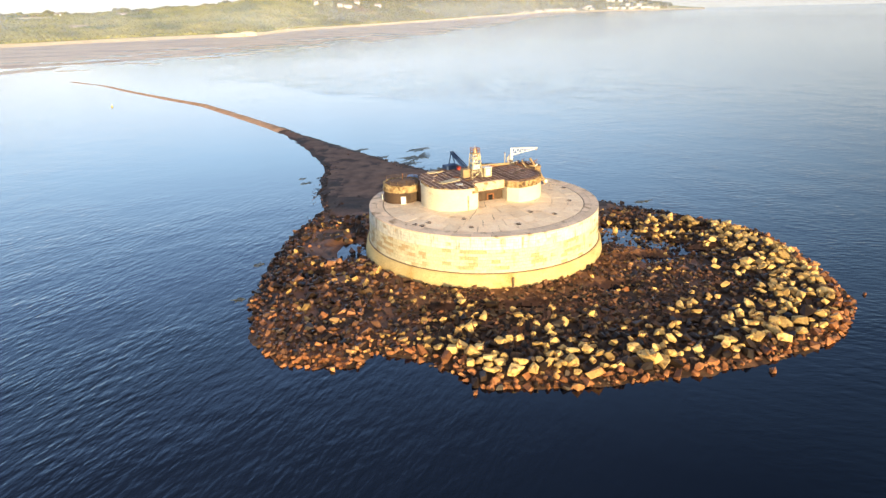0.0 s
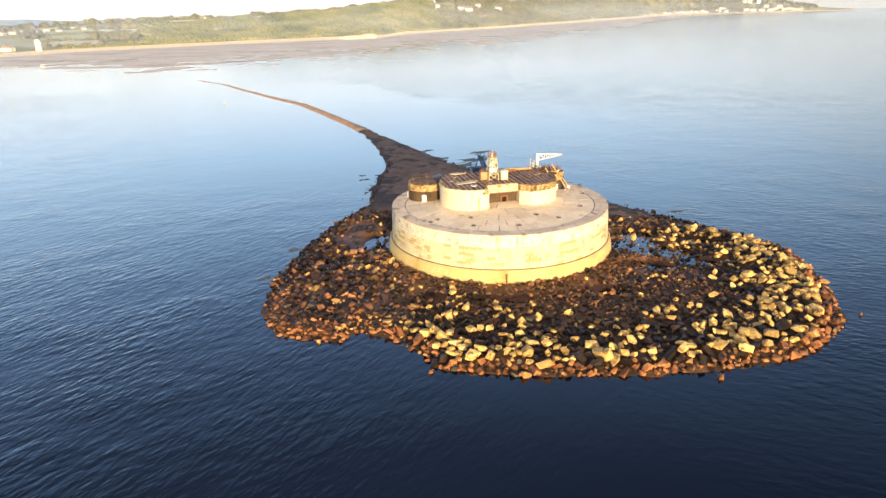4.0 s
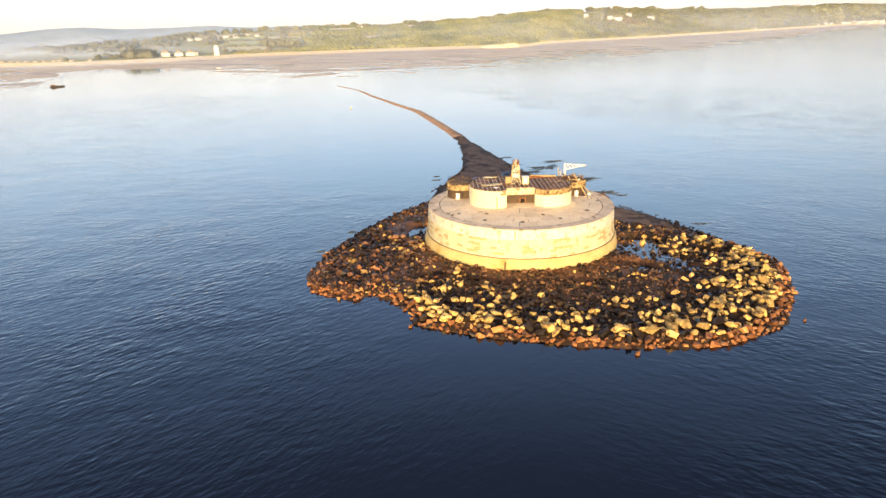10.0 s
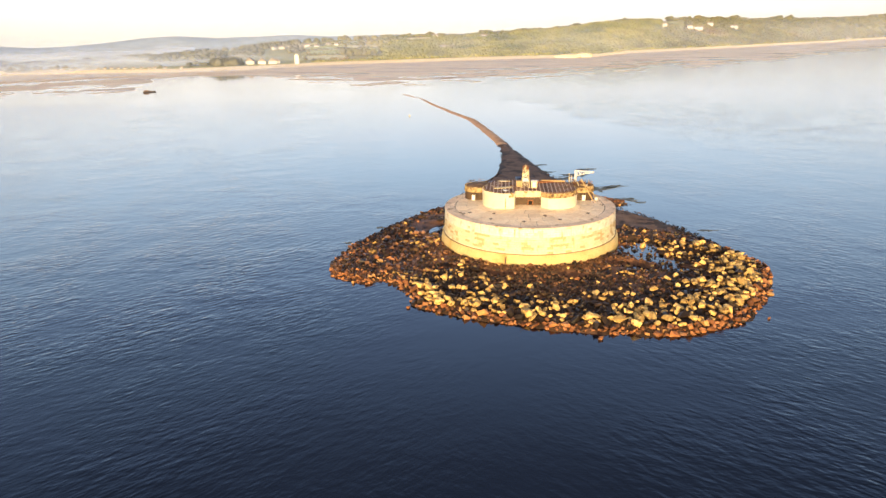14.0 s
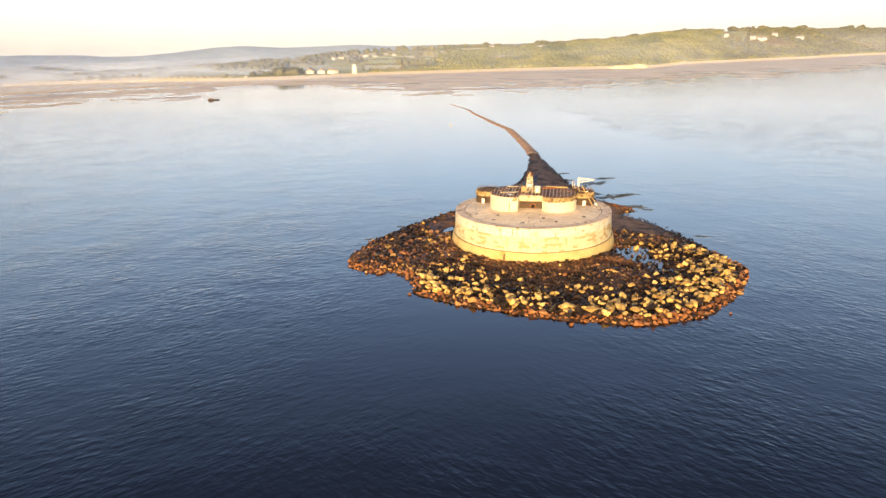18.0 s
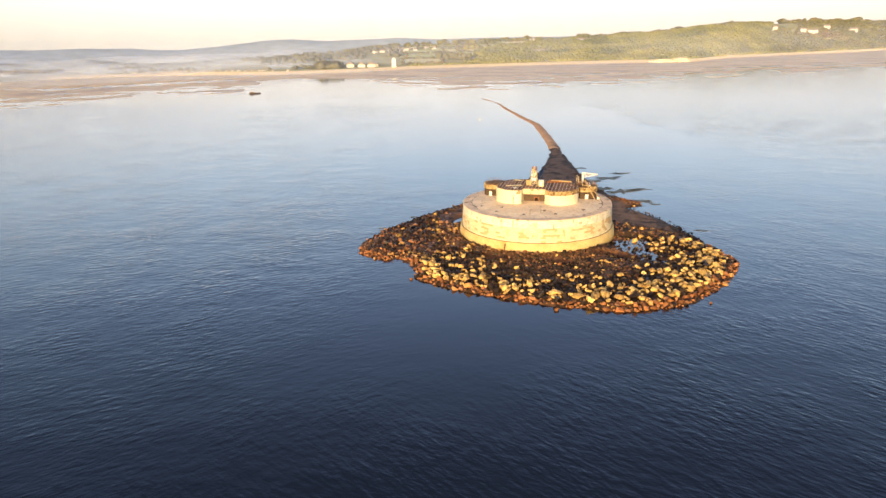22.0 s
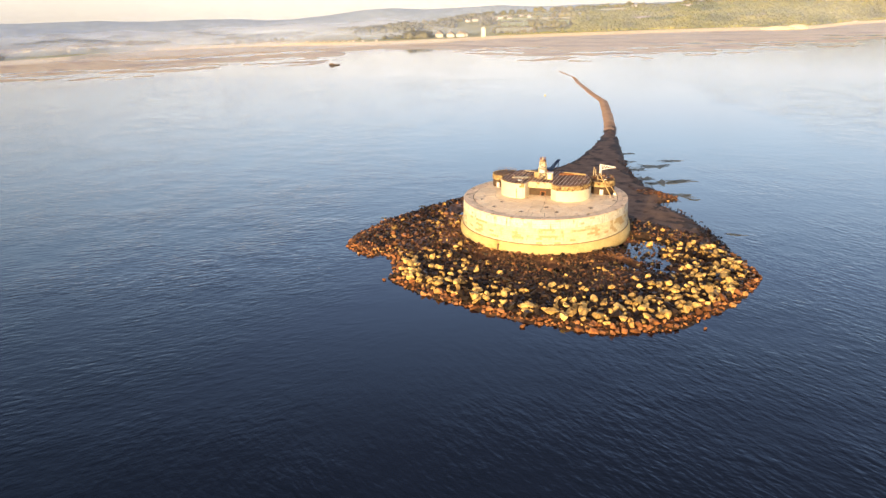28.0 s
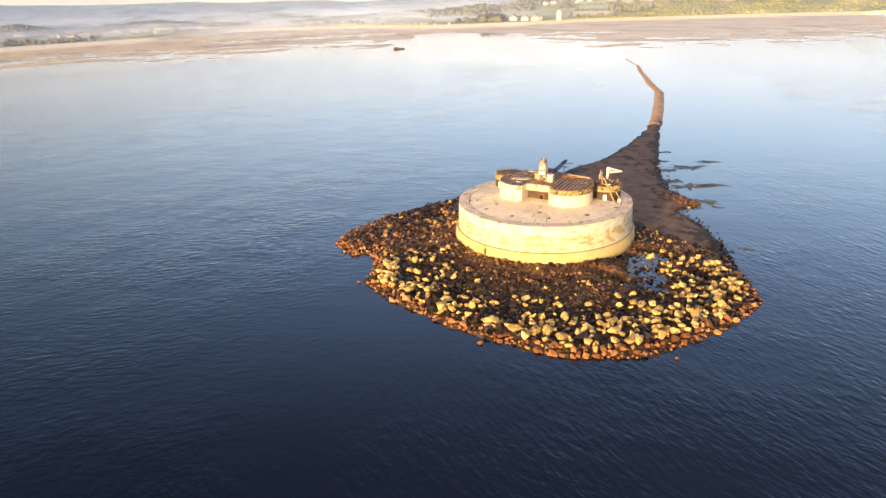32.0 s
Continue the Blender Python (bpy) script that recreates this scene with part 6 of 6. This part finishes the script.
# sandy cliffs
for b, r, w, h in ((18.6, 1415, 60, 7), (17.2, 1430, 45, 9), (14.0, 1675, 50, 8)):
    a = radians(b)
    bm = bmesh.new()
    bmesh.ops.create_icosphere(bm, subdivisions=3, radius=1.0)
    for v in bm.verts:
        v.co *= 1 + 0.25 * noise.fractal(v.co * 2 + Vector((b, 0, 0)), 1.0, 2.0, 3)
    bmesh.ops.transform(bm, matrix=Matrix.Translation((-r * math.sin(a), r * math.cos(a), 2)) @ Matrix.Rotation(a, 4, "Z") @ Matrix.Diagonal((w / 2, 14, h, 1)), verts=bm.verts)
    tagged(part("cliff", bm, M["beach"], smooth=True), "low crumbling sandy cliff at the edge of the woods", "cliff", "sandy cliffs")

# moored barge
barge = thing("barge", "old brown barge lying on the edge of the flats", "boat", at=(-635, 357, 0))
barge.rotation_euler = (0, 0, 0.9)
barge.scale = (0.62, 0.62, 0.62)
bm = bmesh.new()
prism(bm, [(-11, -2.6), (8, -3), (11.5, -1.2), (12.3, 0), (11.5, 1.2), (8, 3), (-11, 2.6)], -0.4, 1.8)
part("hull", bm, M["rock_dark"], barge)
bm = bmesh.new()
prism(bm, [(-11.1, -2.7), (8, -3.1), (11.7, -1.2), (12.5, 0), (11.7, 1.2), (8, 3.1), (-11.1, 2.7)], 1.8, 2.05)
part("gunwale", bm, M["earth"], barge)
bm = bmesh.new()
box(bm, -5, 0, 3.0, 8, 4, 2.0)
cab = part("cabin", bm, M["earth"], barge)
bm = bmesh.new()
box(bm, -5, 0, 4.1, 8.6, 4.6, 0.25)
part("roof", bm, M["tan"], cab)
for k in range(4):
    bm = bmesh.new()
    box(bm, -7.6 + 1.8 * k, -2.02, 3.2, 1.0, 0.1, 0.8)
    part("window", bm, M["glass"], cab)
bm = bmesh.new()
rod(bm, (4, 0, 1.9), (4, 0, 6.5), 0.12, 8)
part("mast", bm, M["tan"], barge)

# buoy
buoy = thing("buoy", "small pale yellow mooring buoy on the water", "buoy", at=(-203.5, 257.6, 0.2))
bm = bmesh.new()
bmesh.ops.create_uvsphere(bm, u_segments=16, v_segments=10, radius=0.6)
part("float", bm, M["yellow"], buoy, "", True)
bm = bmesh.new()
rod(bm, (0, 0, 0.7), (0, 0, 1.6), 0.12, 8)
part("staff", bm, M["white"], buoy)


# ---------------------------------------------------------------- translucent sheets for mist in the west and distance haze
def mist_material():
    m = bpy.data.materials.new("mist_haze_veil")
    m.use_nodes = True
    nt = m.node_tree
    nt.nodes.clear()
    out = nt.nodes.new("ShaderNodeOutputMaterial")
    mix = nt.nodes.new("ShaderNodeMixShader")
    tr = nt.nodes.new("ShaderNodeBsdfTransparent")
    df = nt.nodes.new("ShaderNodeBsdfDiffuse")
    tl = nt.nodes.new("ShaderNodeBsdfTranslucent")
    for n in (df, tl):
        # tinted blue so that the warm sun leaves the veil white
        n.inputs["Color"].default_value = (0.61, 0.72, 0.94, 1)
    both = nt.nodes.new("ShaderNodeMixShader")
    both.inputs[0].default_value = 0.5
    nt.links.new(df.outputs[0], both.inputs[1])
    nt.links.new(tl.outputs[0], both.inputs[2])
    at = nt.nodes.new("ShaderNodeAttribute")
    at.attribute_name = "mist_amount"
    nt.links.new(at.outputs["Fac"], mix.inputs[0])
    nt.links.new(tr.outputs[0], mix.inputs[1])
    nt.links.new(both.outputs[0], mix.inputs[2])
    nt.links.new(mix.outputs[0], out.inputs[0])
    return m


MIST = mist_material()


def mist_layer(r, b0, b1, top, dense, seed):
    nb, nz = 90, 12
    verts, quads, dens = [], [], []
    for i in range(nb + 1):
        b = b0 + (b1 - b0) * i / nb
        a = radians(b)
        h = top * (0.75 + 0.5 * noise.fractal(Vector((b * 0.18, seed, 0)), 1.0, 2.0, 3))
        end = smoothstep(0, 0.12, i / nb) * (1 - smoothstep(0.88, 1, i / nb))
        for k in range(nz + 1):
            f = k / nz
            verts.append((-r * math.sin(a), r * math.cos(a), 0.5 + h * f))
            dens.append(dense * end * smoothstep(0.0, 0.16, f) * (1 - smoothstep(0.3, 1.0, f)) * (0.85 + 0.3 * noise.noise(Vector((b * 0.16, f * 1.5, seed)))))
    for i in range(nb):
        for k in range(nz):
            p = i * (nz + 1) + k
            quads.append((p, p + 1, p + nz + 2, p + nz + 1))
    me = arrays("mist", verts, quads, MIST)
    attr = me.attributes.new("mist_amount", "FLOAT", "POINT")
    attr.data.foreach_set("value", np.clip(np.array(dens, np.float32), 0, 1))
    ob = part("mist", me, None, smooth=True)
    ob.visible_shadow = False
    return tagged(ob, "thin translucent sheet standing in for morning mist and distance haze", "mist", kind="stuff")


# dense low sheets are western mist; wide faint ones are added haze veils
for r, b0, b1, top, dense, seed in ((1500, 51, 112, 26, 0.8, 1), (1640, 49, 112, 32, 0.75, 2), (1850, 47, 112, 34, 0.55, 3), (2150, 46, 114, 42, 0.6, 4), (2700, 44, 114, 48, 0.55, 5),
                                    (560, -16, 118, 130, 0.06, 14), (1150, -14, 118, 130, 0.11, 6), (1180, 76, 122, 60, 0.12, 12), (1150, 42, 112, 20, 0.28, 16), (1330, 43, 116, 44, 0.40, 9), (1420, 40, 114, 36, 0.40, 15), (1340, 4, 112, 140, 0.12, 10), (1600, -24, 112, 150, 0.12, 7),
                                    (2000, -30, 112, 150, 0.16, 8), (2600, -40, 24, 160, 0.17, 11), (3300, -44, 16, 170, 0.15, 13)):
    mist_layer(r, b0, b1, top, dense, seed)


# ---------------------------------------------------------------- stones of the drum and slabs of the deck, last
COURSES, AROUND = 11, 92
Z0, DZ = 3.88, (11.0 - 3.88) / 11
STEP = 2 * math.pi / AROUND
FAN_LO, FAN_HI = radians(-125), radians(-20)
far_v, far_f, far_top_v, far_top_f = [], [], [], []
for c in range(COURSES):
    z0 = Z0 + c * DZ
    r_out = 25.33 - 0.03 * c
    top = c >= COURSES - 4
    shift = 0.5 * STEP * (c % 2)
    made = mesh_of(curved_block(24.4, r_out, -STEP / 2 + 0.0008, STEP / 2 - 0.0008, z0 + 0.012, z0 + DZ - 0.012, 2, 0.02, 0.02), "block")
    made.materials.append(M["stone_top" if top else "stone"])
    vs = np.empty(len(made.vertices) * 3)
    made.vertices.foreach_get("co", vs)
    vs = vs.reshape(-1, 3)
    tris = [list(p.vertices) for p in made.polygons]
    quads = np.array([t for t in tris if len(t) == 4])
    for k in range(AROUND):
        a = shift + k * STEP
        m = (a + math.pi) % (2 * math.pi) - math.pi
        if FAN_LO < m < FAN_HI:
            ob = part("block", made, None, fort)
            ob.rotation_euler = (0, 0, a)
        else:
            rot = np.array(((math.cos(a), math.sin(a), 0), (-math.sin(a), math.cos(a), 0), (0, 0, 1)))
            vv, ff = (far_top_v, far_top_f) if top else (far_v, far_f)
            ff.append(quads + sum(len(x) for x in vv))
            vv.append(vs @ rot)
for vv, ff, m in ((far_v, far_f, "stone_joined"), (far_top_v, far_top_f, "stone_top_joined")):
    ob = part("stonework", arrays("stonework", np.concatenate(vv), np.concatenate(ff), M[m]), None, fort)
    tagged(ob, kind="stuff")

# sloping outer ring and deck slabs
def slab(r0, r1, a0, a1, za, zb, th, material):
    bm = bmesh.new()
    seg = 4
    lo, hi = [], []
    for i in range(seg + 1):
        a = a0 + (a1 - a0) * i / seg
        c, s = math.cos(a), math.sin(a)
        hi.append((bm.verts.new((r0 * c, r0 * s, za)), bm.verts.new((r1 * c, r1 * s, zb))))
        lo.append((bm.verts.new((r0 * c, r0 * s, za - th)), bm.verts.new((r1 * c, r1 * s, zb - th))))
    for i in range(seg):
        bm.faces.new((hi[i][0], hi[i][1], hi[i + 1][1], hi[i + 1][0]))
        bm.faces.new((hi[i][1], lo[i][1], lo[i + 1][1], hi[i + 1][1]))
        bm.faces.new((hi[i][0], hi[i + 1][0], lo[i + 1][0], lo[i][0]))
    for e, flip in ((0, False), (seg, True)):
        q = (hi[e][0], lo[e][0], lo[e][1], hi[e][1])
        bm.faces.new(q[::-1] if flip else q)
    return bm


rng = random.Random(31)
bm = bmesh.new()
lathe(bm, [(0.5, 11.76), (21.8, 10.88), (22.0, 10.92), (24.9, 10.88)], 120)
part("bed", bm, M["bed"], fort, "dark mortar bed between the slabs")
for k in range(40):
    a0, a1 = 2 * math.pi * k / 40, 2 * math.pi * (k + 1) / 40
    part("coping_stone", slab(23.45, 25.02, a0 + 0.0016, a1 - 0.0016, 11.03, 11.01, 0.4, M["ring"]), M["ring"], fort)
    part("coping_stone", slab(22.08, 23.4, a0 + 0.02, a1 + 0.017, 11.0, 11.02, 0.4, M["ring"]), M["ring"], fort)
for r0, r1, n in ((18.6, 21.86, 34), (15.2, 18.54, 27), (11.6, 15.14, 21), (7.5, 11.54, 14), (0.6, 7.44, 8)):
    edges = [2 * math.pi * (k + rng.uniform(-0.18, 0.18)) / n for k in range(n)]
    for k in range(n):
        a0, a1 = edges[k], edges[(k + 1) % n] + (2 * math.pi if k == n - 1 else 0)
        g = 0.065 / r1
        dz = rng.uniform(-0.012, 0.012)
        part("slab", slab(r0 + rng.uniform(0, 0.02), r1, a0 + g, a1 - g, 10.985 + 0.042 * (21.7 - r0) + dz, 10.985 + 0.042 * (21.7 - r1) + dz, 0.3, M["slab"]), M["slab"], fort)
